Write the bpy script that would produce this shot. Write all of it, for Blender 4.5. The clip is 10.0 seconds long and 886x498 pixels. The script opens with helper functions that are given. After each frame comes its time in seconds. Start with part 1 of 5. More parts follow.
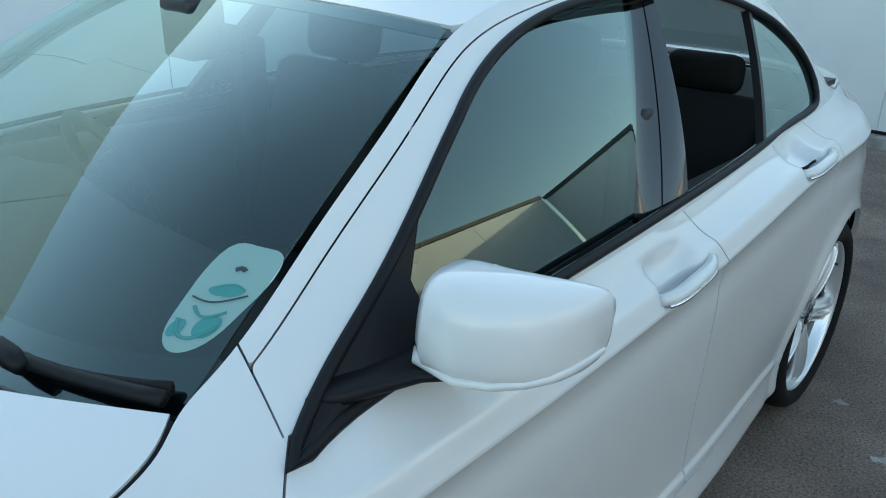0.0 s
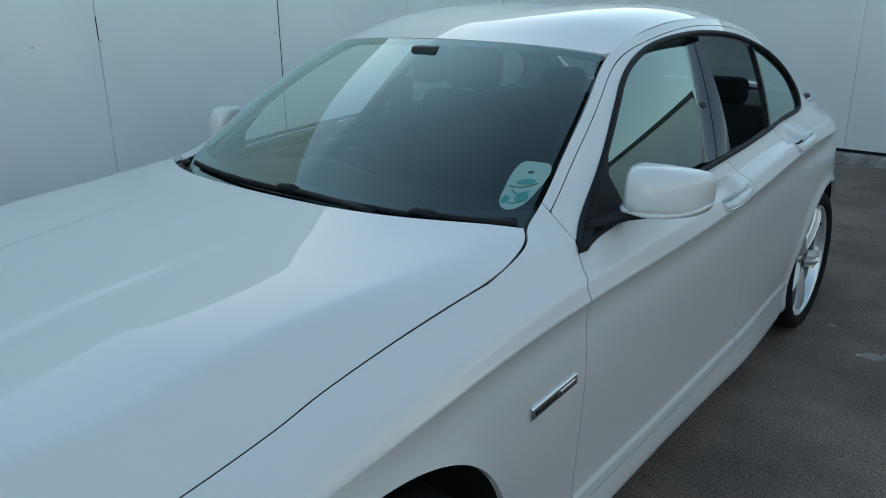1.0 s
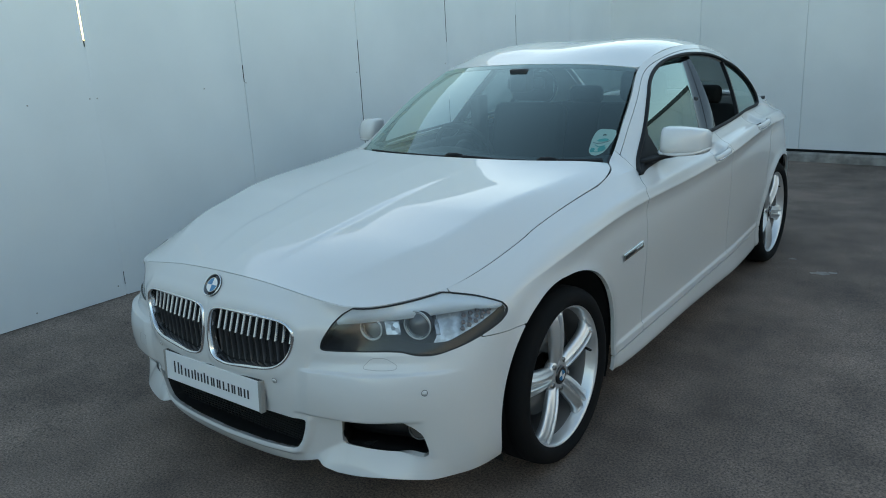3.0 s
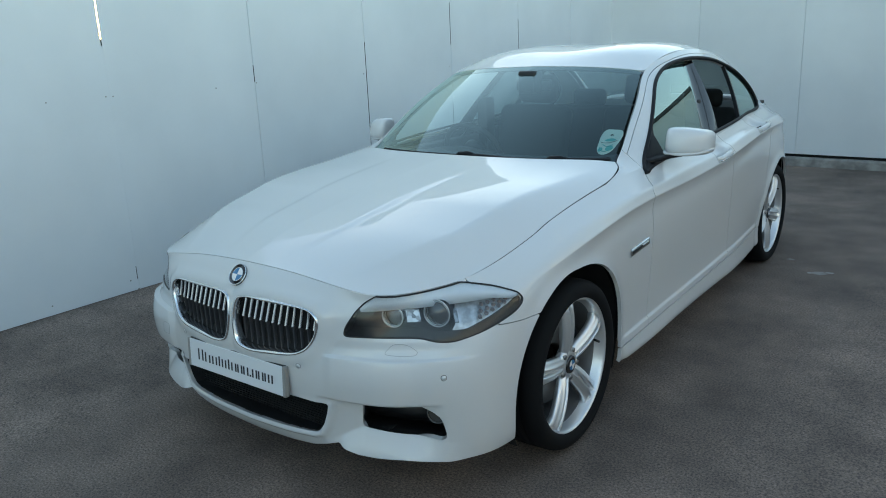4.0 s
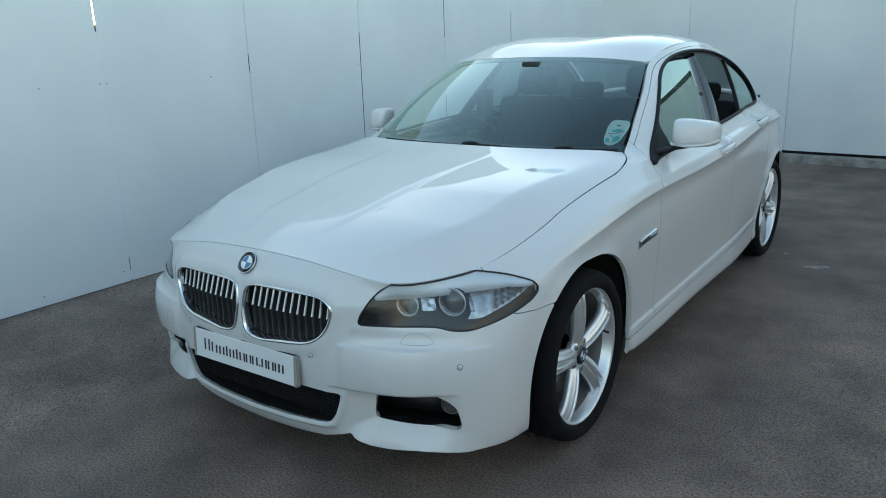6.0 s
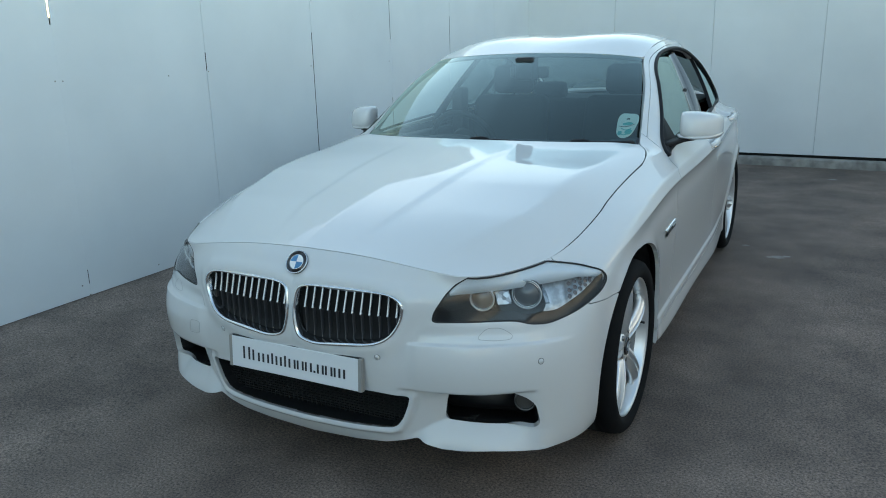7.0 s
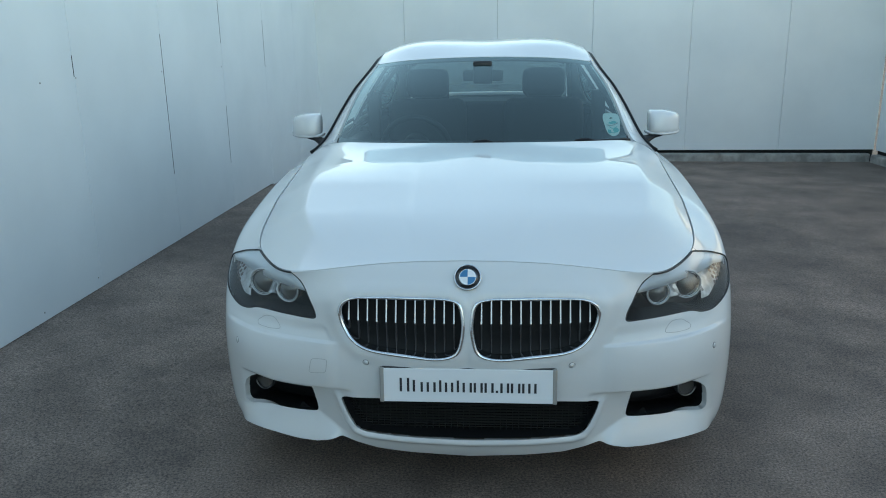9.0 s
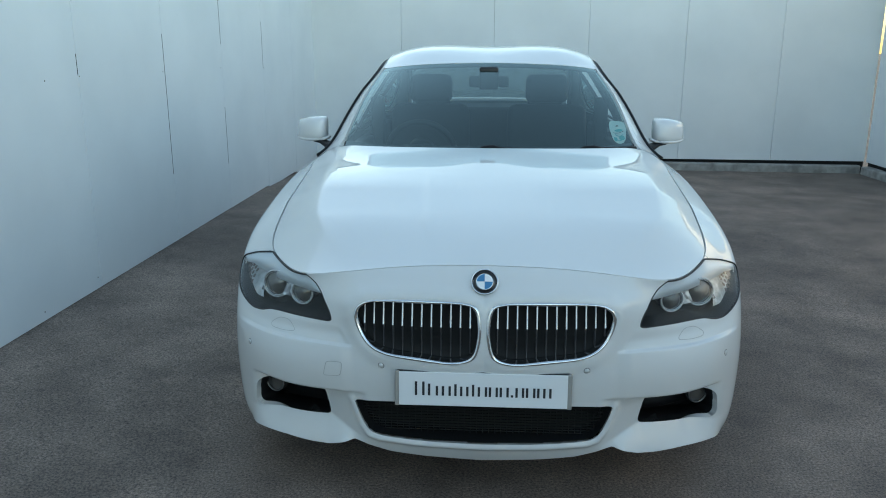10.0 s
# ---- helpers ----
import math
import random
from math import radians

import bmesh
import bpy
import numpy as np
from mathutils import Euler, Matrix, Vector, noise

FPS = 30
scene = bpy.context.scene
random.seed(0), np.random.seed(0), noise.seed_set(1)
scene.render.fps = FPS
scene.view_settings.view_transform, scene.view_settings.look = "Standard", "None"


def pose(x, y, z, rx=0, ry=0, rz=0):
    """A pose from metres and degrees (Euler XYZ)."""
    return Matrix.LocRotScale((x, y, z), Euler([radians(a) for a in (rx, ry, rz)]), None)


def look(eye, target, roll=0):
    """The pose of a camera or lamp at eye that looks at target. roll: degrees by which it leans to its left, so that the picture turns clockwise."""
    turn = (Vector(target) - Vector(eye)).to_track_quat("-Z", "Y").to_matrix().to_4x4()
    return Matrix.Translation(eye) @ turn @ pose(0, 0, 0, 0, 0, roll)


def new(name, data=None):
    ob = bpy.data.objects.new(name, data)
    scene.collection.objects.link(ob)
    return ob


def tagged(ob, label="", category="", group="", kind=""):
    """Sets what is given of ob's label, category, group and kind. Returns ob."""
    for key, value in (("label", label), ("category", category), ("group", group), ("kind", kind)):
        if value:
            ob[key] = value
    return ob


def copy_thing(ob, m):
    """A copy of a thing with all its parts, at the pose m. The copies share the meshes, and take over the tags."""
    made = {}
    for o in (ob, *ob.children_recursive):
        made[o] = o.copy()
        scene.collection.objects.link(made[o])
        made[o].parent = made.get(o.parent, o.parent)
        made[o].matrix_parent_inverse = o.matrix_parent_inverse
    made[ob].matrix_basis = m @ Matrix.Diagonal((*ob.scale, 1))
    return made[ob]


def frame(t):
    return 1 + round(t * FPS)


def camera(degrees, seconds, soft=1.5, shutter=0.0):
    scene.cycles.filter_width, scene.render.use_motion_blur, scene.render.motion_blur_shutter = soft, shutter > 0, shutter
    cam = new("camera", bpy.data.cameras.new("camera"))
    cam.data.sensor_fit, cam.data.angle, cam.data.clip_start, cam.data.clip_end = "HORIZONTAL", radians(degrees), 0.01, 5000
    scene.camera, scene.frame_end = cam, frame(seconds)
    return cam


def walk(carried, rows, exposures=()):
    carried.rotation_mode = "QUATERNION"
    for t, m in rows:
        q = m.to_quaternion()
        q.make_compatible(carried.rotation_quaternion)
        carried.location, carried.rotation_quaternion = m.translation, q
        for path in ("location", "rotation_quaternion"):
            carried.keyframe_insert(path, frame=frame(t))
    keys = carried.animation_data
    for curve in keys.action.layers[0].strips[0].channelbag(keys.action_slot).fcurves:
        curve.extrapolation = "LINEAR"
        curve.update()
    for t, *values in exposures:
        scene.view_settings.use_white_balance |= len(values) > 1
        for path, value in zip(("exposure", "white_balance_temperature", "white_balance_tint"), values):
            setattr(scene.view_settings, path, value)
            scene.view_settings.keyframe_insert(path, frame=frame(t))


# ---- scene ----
cam = camera(60.0, 10.0, soft=1.0)
PATH = [
    (0, (1.45, 0.371, 1.532), (0.237, 1.761, 0.761), 1.3),
    (0.5, (1.627, -0.207, 1.563), (0.4, 1.206, 0.858), 0.3),
    (1, (1.735, -0.782, 1.568), (0.522, 0.675, 0.931), -0.6),
    (1.5, (1.927, -1.307, 1.619), (0.704, 0.148, 0.994), -0.5),
    (2, (2.018, -1.776, 1.581), (0.817, -0.278, 1.022), -2.6),
    (2.5, (2.099, -2.09, 1.589), (0.906, -0.581, 1.04), -2.5),
    (3, (2.183, -2.318, 1.582), (0.999, -0.797, 1.048), -3.1),
    (4.5, (2.188, -2.464, 1.571), (1.02, -0.928, 1.047), -2.3),
    (5, (2.183, -2.464, 1.565), (1.016, -0.927, 1.04), -2.2),
    (5.5, (2.17, -2.46, 1.561), (1.006, -0.924, 1.029), -2.0),
    (7, (1.549, -2.737, 1.477), (0.652, -1.026, 0.96), -1.5),
    (7.5, (1.122, -2.848, 1.449), (0.457, -1.029, 0.949), -0.8),
    (8, (0.712, -2.967, 1.446), (0.306, -1.075, 0.941), -0.1),
    (8.5, (0.346, -3.013, 1.472), (0.07, -1.101, 0.957), -0.3),
    (9, (0.1, -3.046, 1.482), (-0.05, -1.119, 0.968), -1.0),
    (9.5, (0.018, -3.064, 1.499), (-0.098, -1.137, 0.979), -0.3),
    (10, (0.006, -3.061, 1.483), (-0.109, -1.128, 0.981), 0.1),
]
walk(cam, [(t, look(eye, target, roll)) for t, eye, target, roll in PATH], exposures=[(0, 2.46, 6550, 5.5), (0.5, 2.12, 6600, 5.5), (1.0, 1.84, 6650, 6), (2.0, 1.62, 6750, 7), (2.6, 1.78, 6800, 7), (3.0, 1.98, 6800, 7), (4.5, 2.16, 6800, 7), (6.5, 2.20, 6800, 7), (10, 2.28, 6750, 7)])

# ---- sky and sun: a low sun behind the white cladding wall, the yard lies in open shade ----
SUN_EL, SUN_AZ = 6.6, -62.0
world = bpy.data.worlds.new("sky")
scene.world = world
world.use_nodes = True
wn = world.node_tree
sky = wn.nodes.new("ShaderNodeTexSky")
sky.sky_type = "NISHITA"
sky.sun_disc = False
sky.sun_elevation = radians(SUN_EL)
sky.sun_rotation = radians(SUN_AZ)
sky.air_density, sky.dust_density, sky.ozone_density = 1.0, 0.6, 1.0
wn.links.new(sky.outputs[0], wn.nodes["Background"].inputs[0])
wn.nodes["Background"].inputs[1].default_value = 0.15
sun = new("sun", bpy.data.lights.new("sun", "SUN"))
sun.data.energy, sun.data.angle, sun.data.color = 1.0, radians(0.5), (1.0, 0.80, 0.55)
sun_dir = Vector((math.sin(radians(SUN_AZ)) * math.cos(radians(SUN_EL)), math.cos(radians(SUN_AZ)) * math.cos(radians(SUN_EL)), math.sin(radians(SUN_EL))))
sun.matrix_world = look(sun_dir * 30, (0, 0, 0))


# ---- materials ----
def material(name, color, rough=0.5, metal=0.0, coat=0.0, spec=0.5):
    m = bpy.data.materials.new(name)
    m.use_nodes = True
    b = m.node_tree.nodes["Principled BSDF"]
    b.inputs["Base Color"].default_value = (*color, 1)
    b.inputs["Roughness"].default_value = rough
    b.inputs["Metallic"].default_value = metal
    b.inputs["Coat Weight"].default_value = coat
    b.inputs["Coat Roughness"].default_value = 0.03
    b.inputs["Specular IOR Level"].default_value = spec
    return m


def node(m, kind, **inputs):
    n = m.node_tree.nodes.new(kind)
    for k, v in inputs.items():
        n.inputs[k.replace("_", " ")].default_value = v
    return n


def wire(m, a, b):
    m.node_tree.links.new(a, b)


def vary(m, color_a, color_b, scale, detail=4.0, lo=0.35, hi=0.65, socket="Base Color"):
    """Base colour that drifts between two tones; returns the noise."""
    co = node(m, "ShaderNodeTexCoord")
    nz = node(m, "ShaderNodeTexNoise", Scale=scale, Detail=detail)
    rp = node(m, "ShaderNodeValToRGB")
    rp.color_ramp.elements[0].position, rp.color_ramp.elements[1].position = lo, hi
    rp.color_ramp.elements[0].color, rp.color_ramp.elements[1].color = (*color_a, 1), (*color_b, 1)
    wire(m, co.outputs["Object"], nz.inputs["Vector"])
    wire(m, nz.outputs["Fac"], rp.inputs["Fac"])
    wire(m, rp.outputs["Color"], m.node_tree.nodes["Principled BSDF"].inputs[socket])
    return co, nz, rp


def relief(m, co, scale, strength, distance=0.01, detail=3.0):
    nz = node(m, "ShaderNodeTexNoise", Scale=scale, Detail=detail)
    bp = node(m, "ShaderNodeBump", Strength=strength, Distance=distance)
    wire(m, co.outputs["Object"], nz.inputs["Vector"])
    wire(m, nz.outputs["Fac"], bp.inputs["Height"])
    wire(m, bp.outputs["Normal"], m.node_tree.nodes["Principled BSDF"].inputs["Normal"])
    return bp


PAINT = material("white_car_paint", (0.66, 0.66, 0.655), 0.35, 0.0, 1.0, spec=0.3)
PAINT.node_tree.nodes["Principled BSDF"].inputs["Coat Roughness"].default_value = 0.02

# white cladding: faint streaks and grime, a little orange-peel
WALL = material("white_cladding", (0.70, 0.73, 0.75), 0.42)
co, nz, rp = vary(WALL, (0.66, 0.69, 0.71), (0.74, 0.765, 0.78), 1.3, 6.0, 0.3, 0.7)
relief(WALL, co, 14.0, 0.05, 0.004)

# asphalt: aggregate, lighter worn patches, damp-looking stains
ASPHALT = material("asphalt", (0.05, 0.05, 0.05), 0.8)
co = node(ASPHALT, "ShaderNodeTexCoord")
fine_ = node(ASPHALT, "ShaderNodeTexNoise", Scale=110.0, Detail=5.0, Roughness=0.8)
mid_ = node(ASPHALT, "ShaderNodeTexNoise", Scale=2.2, Detail=7.0, Roughness=0.62)
big_ = node(ASPHALT, "ShaderNodeTexNoise", Scale=0.55, Detail=4.0)
for n_ in (fine_, mid_, big_):
    wire(ASPHALT, co.outputs["Object"], n_.inputs["Vector"])
r1 = node(ASPHALT, "ShaderNodeValToRGB")
r1.color_ramp.elements[0].position, r1.color_ramp.elements[1].position = 0.30, 0.72
r1.color_ramp.elements[0].color, r1.color_ramp.elements[1].color = (0.084, 0.064, 0.054, 1), (0.175, 0.135, 0.113, 1)
wire(ASPHALT, mid_.outputs["Fac"], r1.inputs["Fac"])
r2 = node(ASPHALT, "ShaderNodeValToRGB")
r2.color_ramp.elements[0].position, r2.color_ramp.elements[1].position = 0.38, 0.66
r2.color_ramp.elements[0].color, r2.color_ramp.elements[1].color = (0.76, 0.76, 0.76, 1), (1.16, 1.15, 1.14, 1)
wire(ASPHALT, big_.outputs["Fac"], r2.inputs["Fac"])
r3 = node(ASPHALT, "ShaderNodeValToRGB")
r3.color_ramp.elements[0].position, r3.color_ramp.elements[1].position = 0.36, 0.66
r3.color_ramp.elements[0].color, r3.color_ramp.elements[1].color = (0.30, 0.30, 0.30, 1), (2.35, 2.32, 2.28, 1)
wire(ASPHALT, fine_.outputs["Fac"], r3.inputs["Fac"])
m1 = node(ASPHALT, "ShaderNodeMixRGB")
m1.blend_type, m1.inputs[0].default_value = "MULTIPLY", 1.0
m2 = node(ASPHALT, "ShaderNodeMixRGB")
m2.blend_type, m2.inputs[0].default_value = "MULTIPLY", 1.0
wire(ASPHALT, r1.outputs[0], m1.inputs[1])
wire(ASPHALT, r2.outputs[0], m1.inputs[2])
wire(ASPHALT, m1.outputs[0], m2.inputs[1])
wire(ASPHALT, r3.outputs[0], m2.inputs[2])
# paler, patchy strip along the left-hand wall: bounced light put into the colour
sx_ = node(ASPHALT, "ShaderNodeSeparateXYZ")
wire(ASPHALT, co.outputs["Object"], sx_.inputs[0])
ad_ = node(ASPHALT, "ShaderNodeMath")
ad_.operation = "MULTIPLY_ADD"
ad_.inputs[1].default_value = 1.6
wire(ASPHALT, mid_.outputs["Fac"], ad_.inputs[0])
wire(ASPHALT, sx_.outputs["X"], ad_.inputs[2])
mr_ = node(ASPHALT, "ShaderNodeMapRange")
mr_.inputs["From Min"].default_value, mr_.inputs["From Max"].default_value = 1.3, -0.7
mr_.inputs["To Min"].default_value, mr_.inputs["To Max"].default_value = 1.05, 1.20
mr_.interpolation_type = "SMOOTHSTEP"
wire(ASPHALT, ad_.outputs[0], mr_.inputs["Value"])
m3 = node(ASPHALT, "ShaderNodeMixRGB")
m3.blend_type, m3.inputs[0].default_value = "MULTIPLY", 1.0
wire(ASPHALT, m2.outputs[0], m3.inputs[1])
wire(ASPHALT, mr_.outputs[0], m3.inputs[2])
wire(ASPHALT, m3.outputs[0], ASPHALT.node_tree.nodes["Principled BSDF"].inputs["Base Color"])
relief(ASPHALT, co, 210.0, 0.22, 0.005, 5.0)

CONCRETE = material("concrete", (0.32, 0.31, 0.29), 0.85)
co, nz, rp = vary(CONCRETE, (0.20, 0.19, 0.18), (0.36, 0.35, 0.33), 9.0, 8.0)
relief(CONCRETE, co, 60.0, 0.4, 0.006)
BLACK = material("black_plastic", (0.012, 0.012, 0.013), 0.45)
GAP = material("dark_gap", (0.008, 0.008, 0.008), 0.9)
RUBBER = material("tyre_rubber", (0.007, 0.007, 0.0075), 0.85, spec=0.2)
CHROME = material("chrome", (0.75, 0.76, 0.77), 0.12, 1.0)
SILVER = material("silver_alloy", (0.76, 0.77, 0.78), 0.32, 0.72, 0.3)


def glass(name, tint, f0=0.05, sheen=(1, 1, 1), power=2.6):
    """A thin pane: tinted light straight through, a mirror gloss on top that grows towards grazing angles."""
    m = bpy.data.materials.new(name)
    m.use_nodes = True
    nt = m.node_tree
    nt.nodes.remove(nt.nodes["Principled BSDF"])
    tr = node(m, "ShaderNodeBsdfTransparent", Color=(*tint, 1))
    gl = node(m, "ShaderNodeBsdfGlossy", Color=(*sheen, 1), Roughness=0.0)
    lw = node(m, "ShaderNodeLayerWeight", Blend=0.5)
    pw = node(m, "ShaderNodeMath")
    pw.operation = "POWER"
    pw.inputs[1].default_value = power
    ml = node(m, "ShaderNodeMath")
    ml.operation = "MULTIPLY_ADD"
    ml.inputs[1].default_value, ml.inputs[2].default_value = 0.95 - f0, f0
    mx = node(m, "ShaderNodeMixShader")
    wire(m, lw.outputs["Facing"], pw.inputs[0])
    wire(m, pw.outputs[0], ml.inputs[0])
    wire(m, ml.outputs[0], mx.inputs[0])
    wire(m, tr.outputs[0], mx.inputs[1])
    wire(m, gl.outputs[0], mx.inputs[2])
    wire(m, mx.outputs[0], nt.nodes["Material Output"].inputs["Surface"])
    return m


SCREEN = glass("windscreen_glass", (0.60, 0.70, 0.675), 0.075, (0.80, 1.0, 0.98))
PANE = glass("side_glass", (0.24, 0.29, 0.285), 0.07, (0.80, 1.0, 0.98))
TINT = glass("rear_glass", (0.32, 0.37, 0.365), 0.06, (0.85, 1.0, 0.98))
CLEAR = glass("lamp_cover", (0.94, 0.96, 0.97), 0.04, power=5.0)
SOOT = material("matt_black_trim", (0.006, 0.006, 0.007), 0.55, spec=0.25)
TRIM = material("gloss_black_trim", (0.012, 0.012, 0.014), 0.12, 0.0, 0.6)
CLOTH = material("dark_leather", (0.012, 0.012, 0.013), 0.7)
DASH = material("dashboard", (0.016, 0.016, 0.017), 0.6)
LINER = material("headliner", (0.03, 0.03, 0.03), 0.9)
BLUE = material("blue_enamel", (0.025, 0.17, 0.36), 0.2, 0.0, 1.0)
WHITE = material("white_enamel", (0.80, 0.80, 0.80), 0.2, 0.0, 1.0)
PLATE = material("white_plate", (0.78, 0.79, 0.80), 0.3, 0.0, 0.5)
INK = material("dark_lettering", (0.02, 0.02, 0.025), 0.5)
HOLDER = material("grey_plate_ends", (0.30, 0.285, 0.265), 0.5)
LAMPBLACK = material("lamp_bezel", (0.030, 0.031, 0.033), 0.65, spec=0.2)
REFLECTOR = material("lamp_reflector", (0.80, 0.81, 0.83), 0.18, 1.0)
SMOKED = material("smoked_lens", (0.07, 0.065, 0.06), 0.06, 0.0, 1.0)
DIMFOIL = material("lamp_foil", (0.3, 0.3, 0.3), 0.25, 0.6)
co = node(DIMFOIL, "ShaderNodeTexCoord")
cells_ = node(DIMFOIL, "ShaderNodeTexVoronoi", Scale=75.0)
wire(DIMFOIL, co.outputs["Object"], cells_.inputs["Vector"])
sparkle_ = node(DIMFOIL, "ShaderNodeValToRGB")
sparkle_.color_ramp.elements[0].color, sparkle_.color_ramp.elements[1].color = (0.10, 0.10, 0.105, 1), (0.62, 0.64, 0.66, 1)
sparkle_.color_ramp.elements[0].position, sparkle_.color_ramp.elements[1].position = 0.25, 0.8
wire(DIMFOIL, cells_.outputs["Color"], sparkle_.inputs["Fac"])
wire(DIMFOIL, sparkle_.outputs["Color"], DIMFOIL.node_tree.nodes["Principled BSDF"].inputs["Base Color"])
SIDEFOIL = material("side_foil", (0.50, 0.52, 0.54), 0.3, 0.5)
vary(SIDEFOIL, (0.34, 0.35, 0.36), (0.56, 0.58, 0.60), 45.0, 2.0, 0.35, 0.65)
AMBER = material("indicator_facets", (0.105, 0.078, 0.072), 0.45, 0.0)
RED = material("red_lamp", (0.35, 0.01, 0.01), 0.15, 0.0, 1.0)
STEEL = material("brake_steel", (0.25, 0.25, 0.25), 0.4, 1.0)
TEAL = material("teal_print", (0.10, 0.50, 0.50), 0.5)
PAPER = material("pale_disc", (0.72, 0.80, 0.78), 0.5)


# ---- mesh helpers ----
def part(name, bm, mat, parent=None, label="", smooth=True):
    """Links a bmesh as one mesh object, under a parent if one is given."""
    me = bpy.data.meshes.new(name)
    bm.to_mesh(me)
    bm.free()
    return part_of(name, me, mat, parent, label, smooth)


def part_of(name, me, mat, parent=None, label="", smooth=True):
    for m in mat if isinstance(mat, (list, tuple)) else (mat,):
        me.materials.append(m)
    if smooth:
        me.polygons.foreach_set("use_smooth", [True] * len(me.polygons))
    ob = new(name, me)
    if parent is not None:
        ob.parent = parent
    if label:
        ob["label"] = label
    return ob


def mesh_of(name, verts, faces):
    me = bpy.data.meshes.new(name)
    me.from_pydata(np.asarray(verts, float).tolist(), [], [list(map(int, f)) for f in faces])
    me.update()
    return me


def spline(knots, at):
    """Matrix that takes values at the knots to values of the natural cubic through them at the places `at`."""
    k, at = np.asarray(knots, float), np.asarray(at, float)
    n, h = len(k), np.diff(k)
    a, b = np.zeros((n, n)), np.zeros((n, n))
    a[0, 0] = a[-1, -1] = 1
    for i in range(1, n - 1):
        a[i, i - 1 : i + 2] = h[i - 1], 2 * (h[i - 1] + h[i]), h[i]
        b[i, i - 1 : i + 2] = 6 / h[i - 1], -6 / h[i - 1] - 6 / h[i], 6 / h[i]
    curv = np.linalg.solve(a, b)
    j = np.clip(np.searchsorted(k, at, side="right") - 1, 0, n - 2)
    r, l, hj = (k[j + 1] - at)[:, None], (at - k[j])[:, None], h[j][:, None]
    one = np.eye(n)
    return (r**3 / (6 * hj) - hj * r / 6) * curv[j] + (l**3 / (6 * hj) - hj * l / 6) * curv[j + 1] + r / hj * one[j] + l / hj * one[j + 1]


def curve(points, n, closed=False):
    """n points of a smooth curve through the given ones, even in arc length."""
    p = np.asarray(points, float)
    if closed:
        p = np.vstack([p[-3:], p, p[:4]])
    d = np.r_[0, np.cumsum(np.linalg.norm(np.diff(p, axis=0), axis=1))]
    lo, hi = (d[3], d[-4]) if closed else (0, d[-1])
    fine = spline(d, np.linspace(lo, hi, 40 * len(p))) @ p
    e = np.r_[0, np.cumsum(np.linalg.norm(np.diff(fine, axis=0), axis=1))]
    s = np.linspace(0, e[-1], n, endpoint=not closed)
    return np.stack([np.interp(s, e, fine[:, i]) for i in range(p.shape[1])], 1)


def coons(c0, c1, d0, d1):
    """Patch between c0, c1 (along s) and d0, d1 (along t): an array [t, s, 3]."""
    ns, nt = len(c0), len(d0)
    s, t = np.linspace(0, 1, ns)[None, :, None], np.linspace(0, 1, nt)[:, None, None]
    return (1 - t) * c0[None] + t * c1[None] + (1 - s) * d0[:, None] + s * d1[:, None] - ((1 - s) * (1 - t) * c0[0] + s * (1 - t) * c0[-1] + (1 - s) * t * c1[0] + s * t * c1[-1])


def sdf_poly(poly, pts):
    """Signed distance of 2D points to a closed polygon, minus inside."""
    p, q = np.asarray(poly, float), np.asarray(pts, float)
    best, inside = np.full(len(q), 1e9), np.zeros(len(q), bool)
    for a, b in zip(p, np.roll(p, -1, 0)):
        e, w = b - a, q - a
        t = np.clip((w @ e) / max(e @ e, 1e-12), 0, 1)
        best = np.minimum(best, np.linalg.norm(w - t[:, None] * e, axis=1))
        up = (a[1] <= q[:, 1]) != (b[1] <= q[:, 1])
        with np.errstate(divide="ignore", invalid="ignore"):
            cross = (b[0] - a[0]) * (q[:, 1] - a[1]) / (b[1] - a[1] + 1e-15) + a[0]
        inside ^= up & (q[:, 0] < cross)
    return np.where(inside, -best, best)


def clip_grid(grid, value):
    """Faces of a grid [n, m, 3] where value >= 0, cut along value = 0. Returns verts, faces and the cut edge's segments."""
    n, m = grid.shape[:2]
    pts, val = grid.reshape(-1, 3), np.asarray(value, float).reshape(-1)
    val = np.where(np.abs(val) < 1e-6, 1e-6, val)
    verts, index, cuts, faces, rim = [], {}, {}, [], []

    def old(i):
        if i not in index:
            index[i] = len(verts)
            verts.append(pts[i])
        return index[i]

    def cut(i, j):
        key = (min(i, j), max(i, j))
        if key not in cuts:
            cuts[key] = len(verts)
            t = val[i] / (val[i] - val[j])
            verts.append(pts[i] + t * (pts[j] - pts[i]))
        return cuts[key]

    cell = (np.arange(n - 1)[:, None] * m + np.arange(m - 1)[None]).reshape(-1)
    quad = np.stack([cell, cell + m, cell + m + 1, cell + 1], 1)
    inside = (val[quad] > 0).sum(1)
    full = quad[inside == 4]
    used = np.unique(full)
    place = np.full(n * m, -1)
    place[used] = np.arange(len(used))
    verts.extend(pts[used])
    index.update(zip(used.tolist(), range(len(used))))
    faces.extend(place[full].tolist())
    for q in quad[(inside > 0) & (inside < 4)].tolist():
        keep = [val[i] > 0 for i in q]
        f, new_ones = [], []
        for k in range(4):
            i, j = q[k], q[(k + 1) % 4]
            if keep[k]:
                f.append(old(i))
            if keep[k] != keep[(k + 1) % 4]:
                c = cut(i, j)
                f.append(c)
                new_ones.append((c, keep[k]))
        if len(f) > 2:
            faces.append(f)
        if len(new_ones) == 2:
            rim.append((new_ones[0][0], new_ones[1][0]))
    return np.array(verts).reshape(-1, 3), faces, rim


